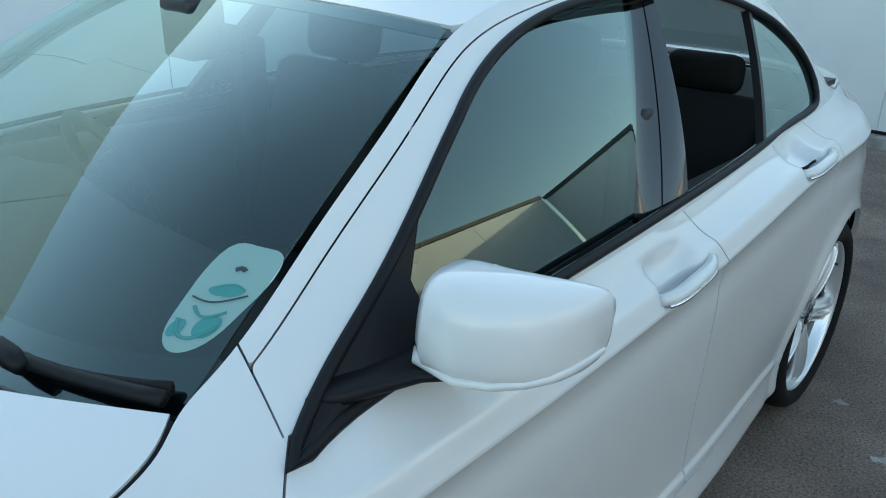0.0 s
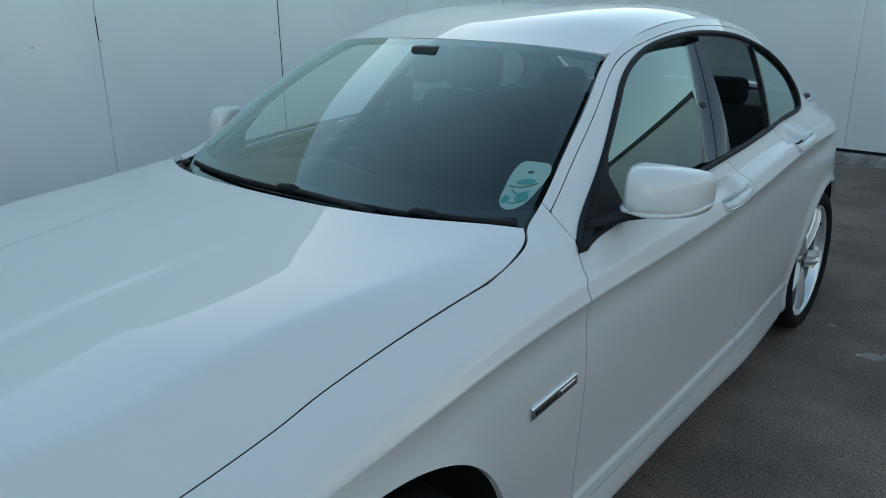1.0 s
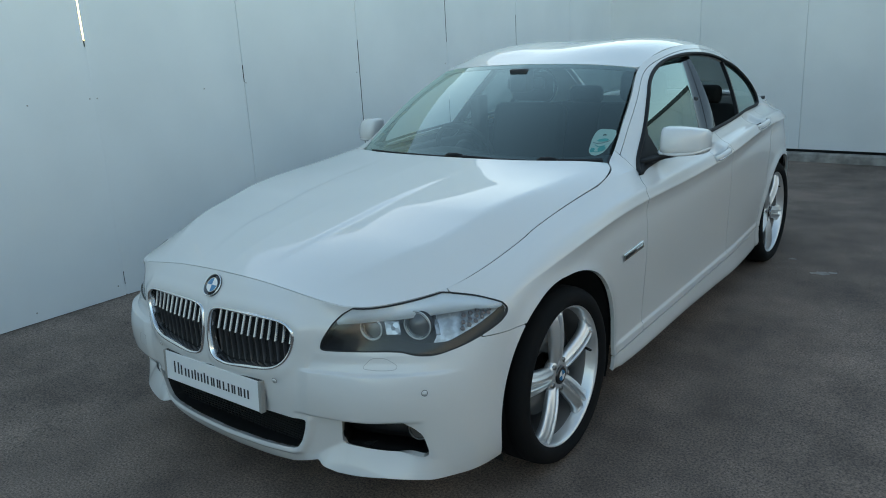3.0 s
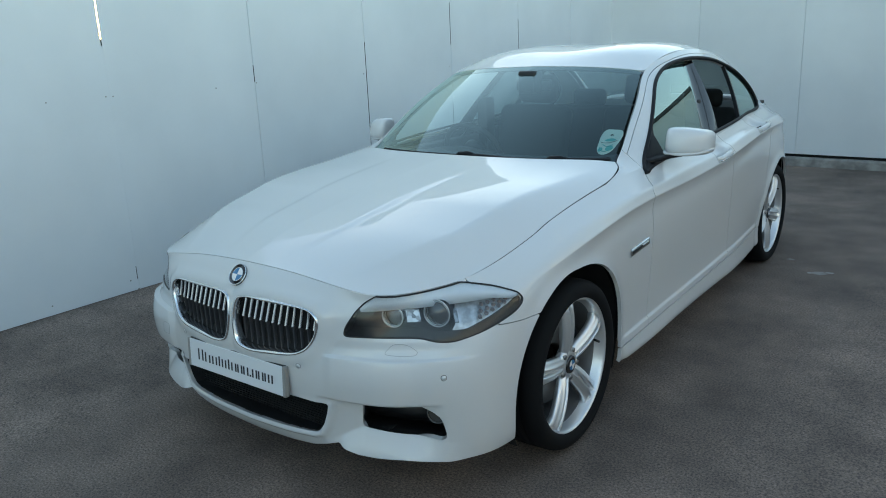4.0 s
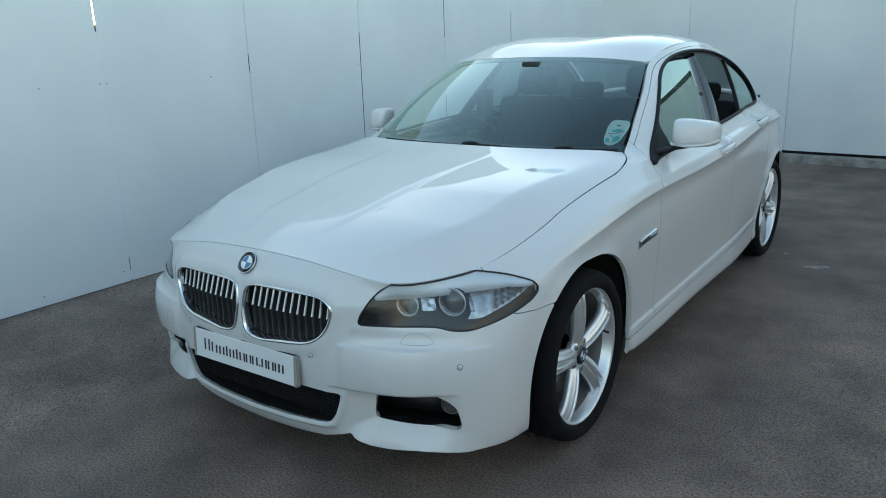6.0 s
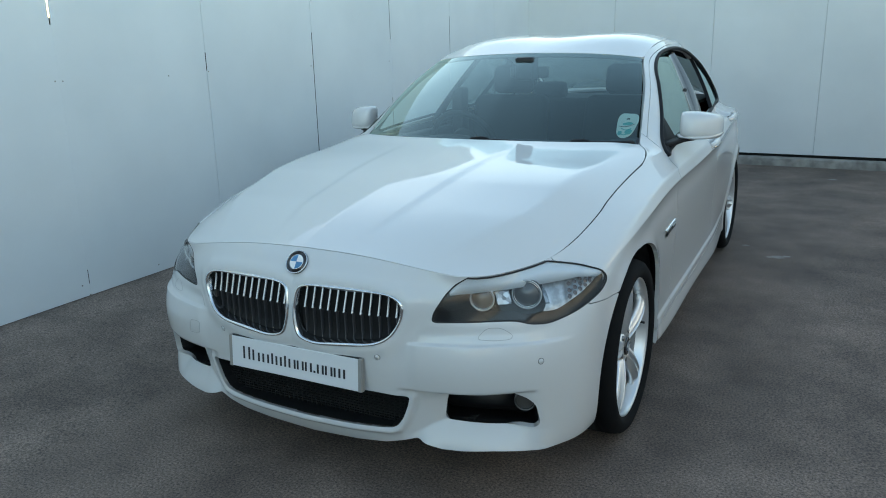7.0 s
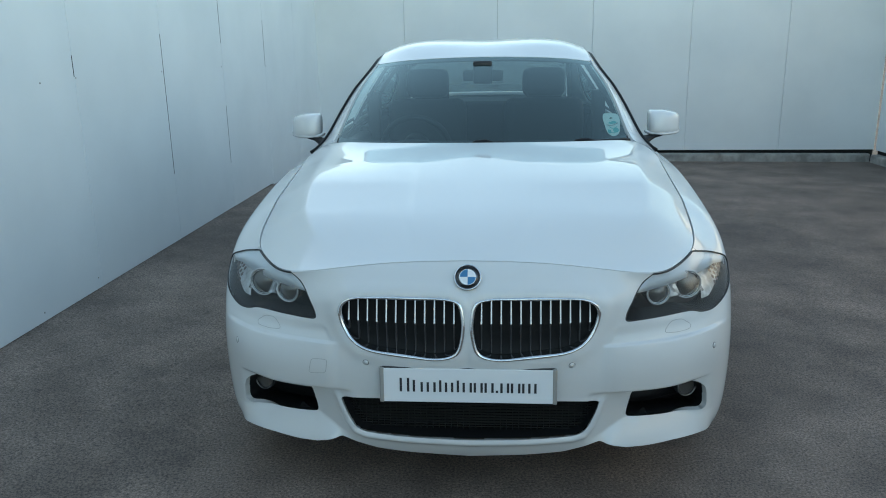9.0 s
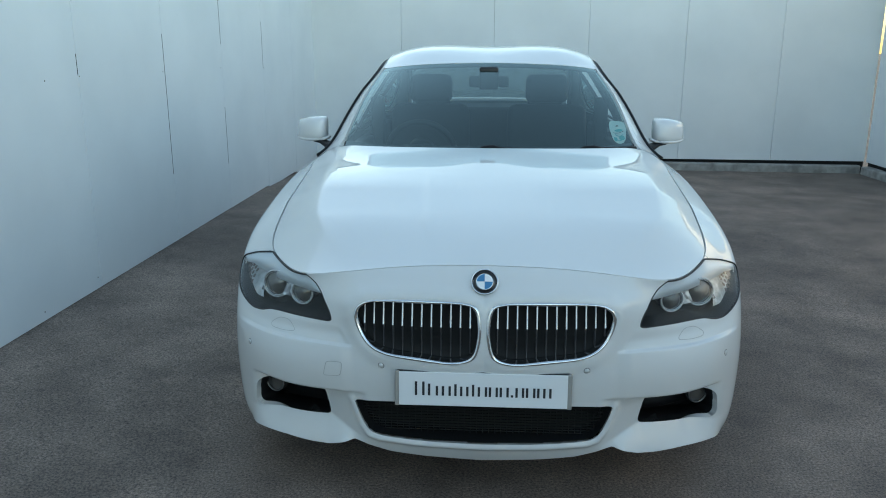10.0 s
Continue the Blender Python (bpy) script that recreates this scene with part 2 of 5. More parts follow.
def shell(verts, faces, depth, toward=None):
    """Adds returns of the given depth all round the open edge, so that a panel shows its thickness."""
    count = {}
    for f in faces:
        for i, j in zip(f, f[1:] + f[:1]):
            count[(i, j)] = count.get((i, j), 0) + 1
    open_edges = [(i, j) for (i, j) in count if (j, i) not in count]
    v = np.asarray(verts)
    nrm = np.zeros_like(v)
    for f in faces:
        c = np.cross(v[f[1]] - v[f[0]], v[f[2]] - v[f[0]])
        nrm[f] += c
    nrm /= np.linalg.norm(nrm, axis=1, keepdims=True) + 1e-12
    out, top, low = list(v), {}, {}
    for i in {i for e in open_edges for i in e}:
        top[i] = len(out)
        out.append(v[i])
        low[i] = len(out)
        out.append(v[i] - depth * (nrm[i] if toward is None else toward))
    more = [[top[j], top[i], low[i], low[j]] for i, j in open_edges]
    return np.array(out), faces + more


def mirrored(verts, faces):
    """The mesh and its mirror image across the car's middle, joined."""
    v = np.asarray(verts)
    n = len(v)
    return np.vstack([v, v * (-1, 1, 1)]), list(faces) + [[i + n for i in reversed(f)] for f in faces]


def flipped(verts, faces):
    return np.asarray(verts) * (-1, 1, 1), [list(reversed(f)) for f in faces]


def tube(points, radius, sides=8, closed=False, flat=1.0):
    """Verts and faces of a tube along points; flat squeezes it upright."""
    p = np.asarray(points, float)
    n = len(p)
    tan = np.roll(p, -1, 0) - np.roll(p, 1, 0) if closed else np.gradient(p, axis=0)
    tan /= np.linalg.norm(tan, axis=1, keepdims=True) + 1e-12
    up = np.array([0, 0, 1.0])
    verts, faces = [], []
    for k in range(n):
        a = np.cross(tan[k], up)
        if np.linalg.norm(a) < 0.05:
            a = np.cross(tan[k], (0, 1.0, 0))
        a /= np.linalg.norm(a)
        b = np.cross(a, tan[k])
        r = radius[k] if hasattr(radius, "__len__") else radius
        for s in range(sides):
            w = 2 * math.pi * s / sides
            verts.append(p[k] + r * (math.cos(w) * a + flat * math.sin(w) * b))
    for k in range(n if closed else n - 1):
        for s in range(sides):
            i, j = k * sides, (k + 1) % n * sides
            faces.append([i + s, i + (s + 1) % sides, j + (s + 1) % sides, j + s])
    if not closed:
        faces += [list(range(sides)), [(n - 1) * sides + s for s in reversed(range(sides))]]
        faces[-2].reverse(), faces[-1].reverse()
    return np.array(verts), faces


def box(bm, x0, x1, y0, y1, z0, z1, bevel=0.0):
    r = bmesh.ops.create_cube(bm, size=1, matrix=Matrix.Translation(((x0 + x1) / 2, (y0 + y1) / 2, (z0 + z1) / 2)) @ Matrix.Diagonal((x1 - x0, y1 - y0, z1 - z0, 1)))
    if bevel:
        es = {e for v in r["verts"] for e in v.link_edges}
        bmesh.ops.bevel(bm, geom=list(es), offset=bevel, segments=2, affect="EDGES", profile=0.5)
    return bm


def box_part(name, dims, mat, parent=None, label="", bevel=0.0):
    return part(name, box(bmesh.new(), *dims, bevel), mat, parent, label, smooth=False)


def grid_faces(n, m, wrap=False):
    return [[a * m + b, (a + 1) * m + b, (a + 1) * m + (b + 1) % m, a * m + (b + 1) % m] for a in range(n - 1) for b in range(m if wrap else m - 1)]


def empty(name, label="", category="", group="", at=(0, 0, 0)):
    e = new(name)
    e.empty_display_size = 0.1
    e.matrix_world = Matrix.Translation(at)
    return tagged(e, label, category, group)


# ---- the yard ----
WALL_X = -2.338


def ground_z(x, y):
    """The yard falls away from the left-hand wall and a little towards the back."""
    a = np.clip((-0.95 - x) / 1.45, 0, 1)
    b = np.clip((y - 4.2) / 2.6, 0, 1)
    c = np.clip((x - 1.2) / 6.0, 0, 1)
    return 0.080 * a * a * (3 - 2 * a) * (1 - 0.4 * b) - 0.032 * b * b * (3 - 2 * b) - 0.025 * c


xs = np.r_[-400, -100, -30, -10, -5, np.arange(-3.2, 6.01, 0.2), 10, 30, 100, 400]
ys = np.r_[-400, -100, -30, -12, np.arange(-6, 8.01, 0.25), 12, 30, 100, 400]
gv = [(x, y, float(ground_z(x, y))) for x in xs for y in ys]
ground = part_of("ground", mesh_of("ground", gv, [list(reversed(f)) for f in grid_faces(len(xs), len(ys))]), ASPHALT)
tagged(ground, "dark worn asphalt of a dealer's yard", "ground", kind="structure")


def back_y(x):
    return 7.25 - 0.03 * x


TOP = 2.74
seams = [0.15 + 1.2 * k for k in range(-12, 0)] + [0.15, 1.288, 2.492, 3.718, 4.965, 6.165]


def cladding(name, lines, along, label, top, foot, slit=None, coping=False):
    """A wall of upright panels between the seam lines; along(a, d, z) gives the place at a along the wall, d behind its face.
    slit: a joint (place, height) that stands a little open above that height, so that daylight comes through."""
    def slab(bm, a0, a1, d0, d1, z0, z1):
        vs = [bm.verts.new(along(a, d, z)) for a in (a0, a1) for d in (d0, d1) for z in (z0, z1)]
        for f in ((0, 1, 3, 2), (4, 6, 7, 5), (0, 4, 5, 1), (2, 3, 7, 6), (1, 5, 7, 3), (0, 2, 6, 4)):
            bm.faces.new([vs[i] for i in f])

    core = bmesh.new()
    a0, a1 = lines[0], lines[-1]
    low_ = -0.10
    if slit:
        slab(core, a0, slit[0] - 0.10, 0.03, 0.13, low_, top)
        slab(core, slit[0] + 0.10, a1, 0.03, 0.13, low_, top)
        slab(core, slit[0] - 0.10, slit[0] + 0.10, 0.03, 0.06, low_, slit[1])
    else:
        slab(core, a0, a1, 0.03, 0.13, low_, top)
    bmesh.ops.recalc_face_normals(core, faces=core.faces)
    wall = part(name, core, GAP, smooth=False)
    tagged(wall, label, "wall", kind="structure")
    for p, q in zip(lines[:-1], lines[1:]):
        g0 = g1 = 0.0012
        b0 = b1 = 0.0
        if slit and abs(p - slit[0]) < 0.01:
            g0, b0 = 0.004, 0.015
        if slit and abs(q - slit[0]) < 0.01:
            g1, b1 = 0.004, 0.015
        bm = bmesh.new()
        v = [bm.verts.new(along(a, d, z)) for a, d in ((p + g0 + b0, 0.028), (p + g0, 0.004), (p + g0 + 0.004, 0.0), (q - g1 - 0.004, 0.0), (q - g1, 0.004), (q - g1 + b1, 0.028)) for z in (foot((p + q) / 2), top - (0.06 if coping else 0.02))]
        for i in range(5):
            bm.faces.new([v[2 * i], v[2 * i + 2], v[2 * i + 3], v[2 * i + 1]])
        bm.faces.new([v[2 * i + 1] for i in range(6)])
        bm.faces.new([v[2 * i] for i in reversed(range(6))])
        bmesh.ops.recalc_face_normals(bm, faces=bm.faces)
        part("panel", bm, WALL, wall, smooth=False)
    if not coping:
        return wall
    cap = bmesh.new()
    slab(cap, a0, a1, -0.02, 0.15, top - 0.05, top + 0.01)
    bmesh.ops.recalc_face_normals(cap, faces=cap.faces)
    part("coping", cap, COPING, wall, "dark grey metal coping", smooth=False)
    return wall


COPING = material("dark_coping", (0.035, 0.038, 0.042), 0.45)
wall_left = cladding("wall_left", [s_ for s_ in seams if s_ < 7.0] + [7.40], lambda a, d, z: (WALL_X - d, a, z), "white metal cladding panels with fine upright joints", 2.95, lambda a: float(ground_z(WALL_X, a)) + 0.004, slit=(0.15, 1.67))
bseams = [-2.36, -1.16, 0.05, 1.26, 2.48, 3.66, 4.84]
wall_back = cladding("wall_back", bseams, lambda a, d, z: (a, back_y(a) + d, z), "white metal cladding panels above a concrete kerb", TOP, lambda a: 0.103, coping=True)
rseams = [7.04 - 1.2 * k for k in range(0, 19)][::-1]
wall_right = cladding("wall_right", rseams, lambda a, d, z: (4.83 + d, a, z), "white metal cladding panels under a dark coping, above a concrete kerb", 2.78, lambda a: 0.103, coping=True)

# never in view: added to close the yard, set far back to let skylight in
wall_front = cladding("wall_front", [-2.36 + 1.2 * k for k in range(7)], lambda a, d, z: (a, -14.2 - d, z), "unseen plain cladding wall added to close the yard", 2.4, lambda a: 0.02)

# joint strip under the open slit, dark sealant where joints gape, fixings
strip_ = box(bmesh.new(), WALL_X - 0.02, WALL_X - 0.0012, 0.142, 0.158, 0.09, 1.63)
part("joint_strip", strip_, WALL, wall_left, smooth=False)
for y, z0, z1 in ((2.492, 0.585, 1.59), (3.718, 0.485, 0.99), (3.718, 1.53, 1.92), (4.965, 1.30, 1.76), (1.288, 1.34, 1.46), (0.150, 0.155, 0.24)):
    part("joint_gap", box(bmesh.new(), WALL_X - 0.01, WALL_X + 0.0006, y - 0.0015, y + 0.0015, z0, z1), GAP, wall_left, smooth=False)
for y, z in ((0.125, 1.33), (0.172, 1.328), (1.30, 1.334), (4.985, 1.30), (2.455, 1.33), (3.68, 1.33), (0.942, 1.322), (-0.245, 1.326), (-0.418, 0.14), (0.675, 0.13), (0.10, 0.155), (1.25, 0.15)):
    part("fixing", box(bmesh.new(), WALL_X - 0.003, WALL_X + 0.003, y - 0.004, y + 0.004, z - 0.004, z + 0.004, 0.0015), CONCRETE, wall_left, smooth=False)

# pale splashes on the asphalt
random.seed(4)
for cx, cy, r in ((1.232, 2.82, 0.034), (1.285, 2.855, 0.018), (1.178, 2.80, 0.013), (0.998, 3.065, 0.018), (1.50, 6.35, 0.03)):
    splash = bmesh.new()
    g_ = float(ground_z(cx, cy))
    hub = splash.verts.new((cx, cy, g_ + 0.004))
    ring0 = [splash.verts.new((cx + r * (1 + 0.35 * random.uniform(-1, 1)) * 1.5 * math.cos(a), cy + r * (1 + 0.35 * random.uniform(-1, 1)) * math.sin(a), g_ + 0.0012)) for a in np.linspace(0, 2 * math.pi, 14, endpoint=False)]
    for i in range(14):
        splash.faces.new([hub, ring0[i], ring0[(i + 1) % 14]])
    tagged(part("mortar_splash", splash, CONCRETE), "pale dried mortar splash on the asphalt", "splash", "mortar splashes on the asphalt")

# ---- kerbs along the back and right-hand walls ----
def kerb(name, pts, inward, height=0.100, wide=0.12):
    v, f = [], []
    n = np.array(inward, float)
    for x, y in pts:
        base = np.array([x, y])
        g = float(ground_z(x, y))
        for off, z in ((0.0, g - 0.05), (0.0, g + height - 0.012), (-0.012, g + height), (-wide, g + height), (-wide, g - 0.05)):
            q = base + n * off
            v.append((q[0], q[1], z))
    m = len(v) // len(pts)
    f = [list(reversed(q)) for q in grid_faces(len(pts), m)]
    ob = part_of(name, mesh_of(name, v, f), CONCRETE, smooth=False)
    return tagged(ob, "weathered pale concrete kerb at the foot of the wall", "kerb", kind="structure")


kerb("kerb_back", [(x, back_y(x) - 0.07 + 0.004 * math.sin(7 * x)) for x in np.linspace(-2.33, 4.77, 30)], (0, -1))
kerb("kerb_right", [(4.76 + 0.004 * math.sin(6 * y), y) for y in np.linspace(6.99, -14.2, 60)], (-1, 0))


# ---- the car's outer skin: control curves from the front centre round the side to the tail, one side, y along the car from the front axle ----
G0 = [(0, -0.785, 0.17), (0.25, -0.778, 0.17), (0.46, -0.752, 0.172), (0.63, -0.705, 0.172), (0.7582, -0.63, 0.172), (0.8442, -0.525, 0.178), (0.8775, -0.36, 0.19), (0.868, 0, 0.1856), (0.9, 0.45, 0.19), (0.902, 1.1, 0.19), (0.902, 1.9, 0.19), (0.9, 2.6, 0.19), (0.86, 3.1, 0.1956), (0.74, 3.55, 0.235), (0.6, 3.8, 0.24), (0.4, 3.95, 0.24), (0, 4, 0.24)]
G1 = [(0, -0.825, 0.235), (0.25, -0.815, 0.235), (0.465, -0.785, 0.235), (0.64, -0.733, 0.235), (0.7704, -0.65, 0.235), (0.8634, -0.535, 0.24), (0.8998, -0.36, 0.25), (0.9069, 0, 0.2468), (0.921, 0.45, 0.222), (0.922, 1.1, 0.222), (0.922, 1.9, 0.222), (0.92, 2.6, 0.222), (0.888, 3.1, 0.2568), (0.765, 3.56, 0.295), (0.62, 3.83, 0.3), (0.4, 3.98, 0.3), (0, 4.03, 0.3)]
G2 = [(0, -0.848, 0.34), (0.25, -0.838, 0.34), (0.47, -0.806, 0.34), (0.648, -0.752, 0.34), (0.7795, -0.66, 0.34), (0.8735, -0.54, 0.345), (0.9119, -0.36, 0.345), (0.922, 0, 0.3366), (0.914, 0.45, 0.311), (0.914, 1.1, 0.308), (0.914, 1.9, 0.312), (0.914, 2.6, 0.321), (0.893, 3.1, 0.3516), (0.775, 3.57, 0.4), (0.635, 3.86, 0.41), (0.4, 4.01, 0.41), (0, 4.06, 0.41)]
G3 = [(0, -0.866, 0.5), (0.25, -0.857, 0.5), (0.47, -0.825, 0.5), (0.652, -0.765, 0.5), (0.7855, -0.665, 0.5), (0.8775, -0.538, 0.5), (0.917, -0.36, 0.5), (0.9301, 0, 0.4976), (0.919, 0.45, 0.476), (0.915, 1.1, 0.471), (0.914, 1.9, 0.476), (0.917, 2.6, 0.496), (0.902, 3.1, 0.5276), (0.778, 3.58, 0.57), (0.64, 3.87, 0.58), (0.4, 4.02, 0.58), (0, 4.07, 0.58)]
G4 = [(0, -0.86, 0.62), (0.25, -0.852, 0.62), (0.47, -0.8, 0.618), (0.645, -0.725, 0.618), (0.7785, -0.625, 0.622), (0.8715, -0.51, 0.63), (0.9139, -0.35, 0.655), (0.9311, 0, 0.67), (0.927, 0.45, 0.665), (0.926, 1.1, 0.665), (0.925, 1.9, 0.68), (0.918, 2.6, 0.71), (0.897, 3.1, 0.72), (0.772, 3.58, 0.75), (0.63, 3.86, 0.76), (0.4, 4, 0.76), (0, 4.05, 0.76)]
G5 = [(0, -0.843, 0.72), (0.25, -0.836, 0.718), (0.46, -0.795, 0.708), (0.63, -0.7, 0.7), (0.7633, -0.588, 0.703), (0.8543, -0.47, 0.715), (0.8998, -0.32, 0.755), (0.922, 0, 0.812), (0.925, 0.45, 0.862), (0.928, 1.1, 0.878), (0.928, 1.9, 0.912), (0.908, 2.6, 0.958), (0.872, 3.1, 0.95), (0.738, 3.57, 0.93), (0.61, 3.84, 0.93), (0.4, 3.97, 0.94), (0, 4.01, 0.94)]
G6 = [(0, -0.815, 0.79), (0.25, -0.808, 0.785), (0.46, -0.772, 0.764), (0.62, -0.688, 0.752), (0.733, -0.56, 0.756), (0.812, -0.43, 0.775), (0.857, -0.26, 0.812), (0.88, 0, 0.865), (0.895, 0.45, 0.915), (0.902, 1.1, 0.935), (0.892, 1.9, 0.967), (0.862, 2.6, 1.002), (0.81, 3.1, 0.998), (0.69, 3.56, 0.972), (0.58, 3.82, 0.965), (0.4, 3.96, 0.975), (0, 4, 0.975)]
G7 = [(0, -0.778, 0.838), (0.25, -0.772, 0.828), (0.46, -0.757, 0.802), (0.605, -0.7, 0.784), (0.7, -0.57, 0.79), (0.768, -0.42, 0.812), (0.8, -0.18, 0.859), (0.807, 0, 0.9), (0.82, 0.45, 0.962), (0.85, 1.1, 0.988), (0.846, 1.9, 1.014), (0.795, 2.6, 1.038), (0.74, 3.1, 1.036), (0.64, 3.55, 1.016), (0.56, 3.8, 1.008), (0.4, 3.95, 1.03), (0, 4, 1.032)]
NET = np.array([G0, G1, G2, G3, G4, G5, G6, G7], float)
KU = np.r_[0, np.cumsum(np.linalg.norm(np.diff(NET[3], axis=0), axis=1))]


def rounded(poly, times):
    """Cuts the corners of a closed polygon a few times over."""
    p = np.asarray(poly, float)
    for _ in range(times):
        q = np.roll(p, -1, 0)
        p = np.stack([0.82 * p + 0.18 * q, 0.18 * p + 0.82 * q], 1).reshape(-1, 2)
    return p


def step(v):
    v = np.clip(v, 0, 1)
    return v * v * (3 - 2 * v)


INTAKE = [(-0.413, 0.408), (0.413, 0.408), (0.402, 0.365), (0.382, 0.315), (0.360, 0.286), (0.330, 0.274), (0.19, 0.264), (0, 0.260), (-0.19, 0.264), (-0.330, 0.274), (-0.360, 0.286), (-0.382, 0.315), (-0.402, 0.365)]
FOG = [(0.521, 0.422), (0.617, 0.426), (0.70, 0.418), (0.752, 0.402), (0.778, 0.376), (0.788, 0.292), (0.69, 0.296), (0.59, 0.304), (0.535, 0.308), (0.508, 0.310), (0.502, 0.325)]
KIDNEY = [(0.015, 0.60), (0.012, 0.70), (0.022, 0.725), (0.05, 0.737), (0.12, 0.742), (0.20, 0.743), (0.32, 0.739), (0.375, 0.728), (0.400, 0.705), (0.402, 0.675), (0.388, 0.635), (0.365, 0.602), (0.330, 0.579), (0.265, 0.564), (0.146, 0.552), (0.06, 0.554), (0.028, 0.570)]
LAMP = [(0, 0.650), (0.062, 0.650), (0.24, 0.649), (0.292, 0.633), (0.348, 0.630), (0.45, 0.652), (0.577, 0.690), (0.606, 0.710), (0.611, 0.728), (0.592, 0.750), (0.515, 0.775), (0.425, 0.793), (0.365, 0.802), (0.33, 0.85), (0.17, 0.85), (0.118, 0.787), (0.078, 0.762), (0.044, 0.732), (0.010, 0.685)]
DLO = [(0.793, 0.964), (0.812, 0.975), (0.89, 1.017), (1.0, 1.083), (1.117, 1.165), (1.28, 1.276), (1.39, 1.332), (1.49, 1.369), (1.60, 1.396), (1.75, 1.413), (1.92, 1.419), (2.15, 1.410), (2.35, 1.388), (2.53, 1.352), (2.68, 1.306), (2.79, 1.253), (2.87, 1.196), (2.905, 1.145), (2.908, 1.10), (2.885, 1.070), (2.83, 1.058), (2.6, 1.058), (2.3, 1.048), (1.85, 1.033), (1.5, 1.019), (1.2, 1.003), (0.95, 0.983), (0.83, 0.9675)]
HANDLES = ((1.69, 0.926), (2.50, 0.986))


def front_lip(x):
    """Height of the bumper's lower edge at x."""
    xs_ = [0, 0.19, 0.30, 0.375, 0.418, 0.46, 0.506, 0.57, 0.665, 0.774, 0.83, 0.90]
    zs_ = [0.190, 0.202, 0.216, 0.240, 0.254, 0.243, 0.231, 0.229, 0.234, 0.228, 0.222, 0.222]
    return np.interp(x, xs_, zs_) - 0.010


def arch(y, z, yc, zc=0.345):
    """Distance from the middle of a wheel arch; the front arch is drawn out a little towards the nose and the door."""
    return np.hypot(y - yc, z - zc) - (0.022 * np.clip(-y / 0.25, 0, 1) + 0.030 * step(y / 0.36) if yc == 0 else 0.0)


def skin(nu=540, nv=176):
    """The lower body from the front centre round to the tail, as a grid [along, up, 3]."""
    w = np.linspace(0, 1, nu)
    u = KU[-1] * (0.42 * w + 0.58 * w**1.9)
    g = np.einsum("un,knc->ukc", spline(KU, u), NET)
    g = np.einsum("vk,ukc->uvc", spline(np.arange(8.0), np.linspace(0, 7, nv)), g)
    cre = (spline(KU, u) @ NET[5][:, 2])[:, None]
    d = g[..., 2] - cre
    side = np.clip((g[..., 1] + 0.30) / 0.5, 0, 1) * np.clip((3.7 - g[..., 1]) / 0.4, 0, 1)
    g[..., 0] += side * (0.013 * np.exp(-np.abs(d) / 0.024) - 0.005 - 0.004 * np.exp(-(((d + 0.06) / 0.04) ** 2)))
    for yc in (0.0, 2.968):
        r = arch(g[..., 1], g[..., 2], yc)
        flare = 0.010 * np.exp(-(((r - 0.385) / 0.035) ** 2)) * np.clip((0.80 - g[..., 2]) / 0.1, 0, 1)
        g[..., 0] += flare * (g[..., 0] > 0.6) * np.clip((g[..., 1] + 0.40) / 0.15, 0, 1)
    tuck = step((g[..., 1] - 1.9) / 0.75) * step((2.95 - g[..., 1]) / 0.25) * step((0.62 - g[..., 2]) / 0.42)
    g[..., 0] -= 0.036 * tuck * (g[..., 0] > 0.6)
    nrm = np.cross(np.gradient(g, axis=0), np.gradient(g, axis=1))
    nrm /= np.linalg.norm(nrm, axis=2, keepdims=True) + 1e-12
    x, y, z = g[..., 0], g[..., 1], g[..., 2]
    front = step((-0.36 - y) / 0.12)
    ledge = 0.586 - 0.006 * x
    push = 0.015 * step((ledge + 0.002 - z) / 0.005) * np.clip(1 - (ledge - z) / 0.20, 0, 1) * step((x - 0.405) / 0.05) * step((0.875 - x) / 0.16)
    tip = 0.424 + 0.55 * (z - ledge)
    push -= 0.006 * step((z - ledge + 0.003) / 0.005) * step((x - tip) / 0.012) * step((ledge + 0.060 - z) / 0.035) * step((0.875 - x) / 0.16)
    wing = np.interp(x, [0.395, 0.43, 0.47, 0.51, 0.56, 0.67, 0.77, 0.83], [0.252, 0.266, 0.288, 0.304, 0.304, 0.296, 0.287, 0.282])
    down = np.clip((wing - z) / np.maximum(wing - front_lip(x), 0.03), 0, 1)
    hollow = 0.046 * np.clip((x - 0.37) / 0.15, 0, 1) * step((0.795 - x) / 0.10)
    shelf = 0.018 * step((x - 0.42) / 0.04) * step((0.84 - x) / 0.07)
    push += step((0.430 - z) / 0.006) * (shelf * down - hollow * (1 - down))
    push += 0.010 * np.exp(-((sdf_poly(INTAKE, np.stack([x, z], -1).reshape(-1, 2)).reshape(x.shape) - 0.012) / 0.012) ** 2) * step((0.415 - z) / 0.02)
    push += 0.010 * np.exp(-((sdf_poly(KIDNEY, np.stack([x, z], -1).reshape(-1, 2)).reshape(x.shape) - 0.010) / 0.030) ** 2)
    push *= front
    skirt = np.clip((y - 0.40) / 0.10, 0, 1) * np.clip((2.60 - y) / 0.10, 0, 1) * (x > 0.5)
    push += 0.008 * skirt * step((0.298 + 0.026 * y - z) / 0.012)
    for yc, zc in HANDLES:
        push -= 0.026 * np.exp(-(((y - yc + 0.025) / 0.072) ** 6) - (((z - zc - 0.008) / 0.037) ** 6)) * (x > 0.5)
    return g + push[..., None] * nrm


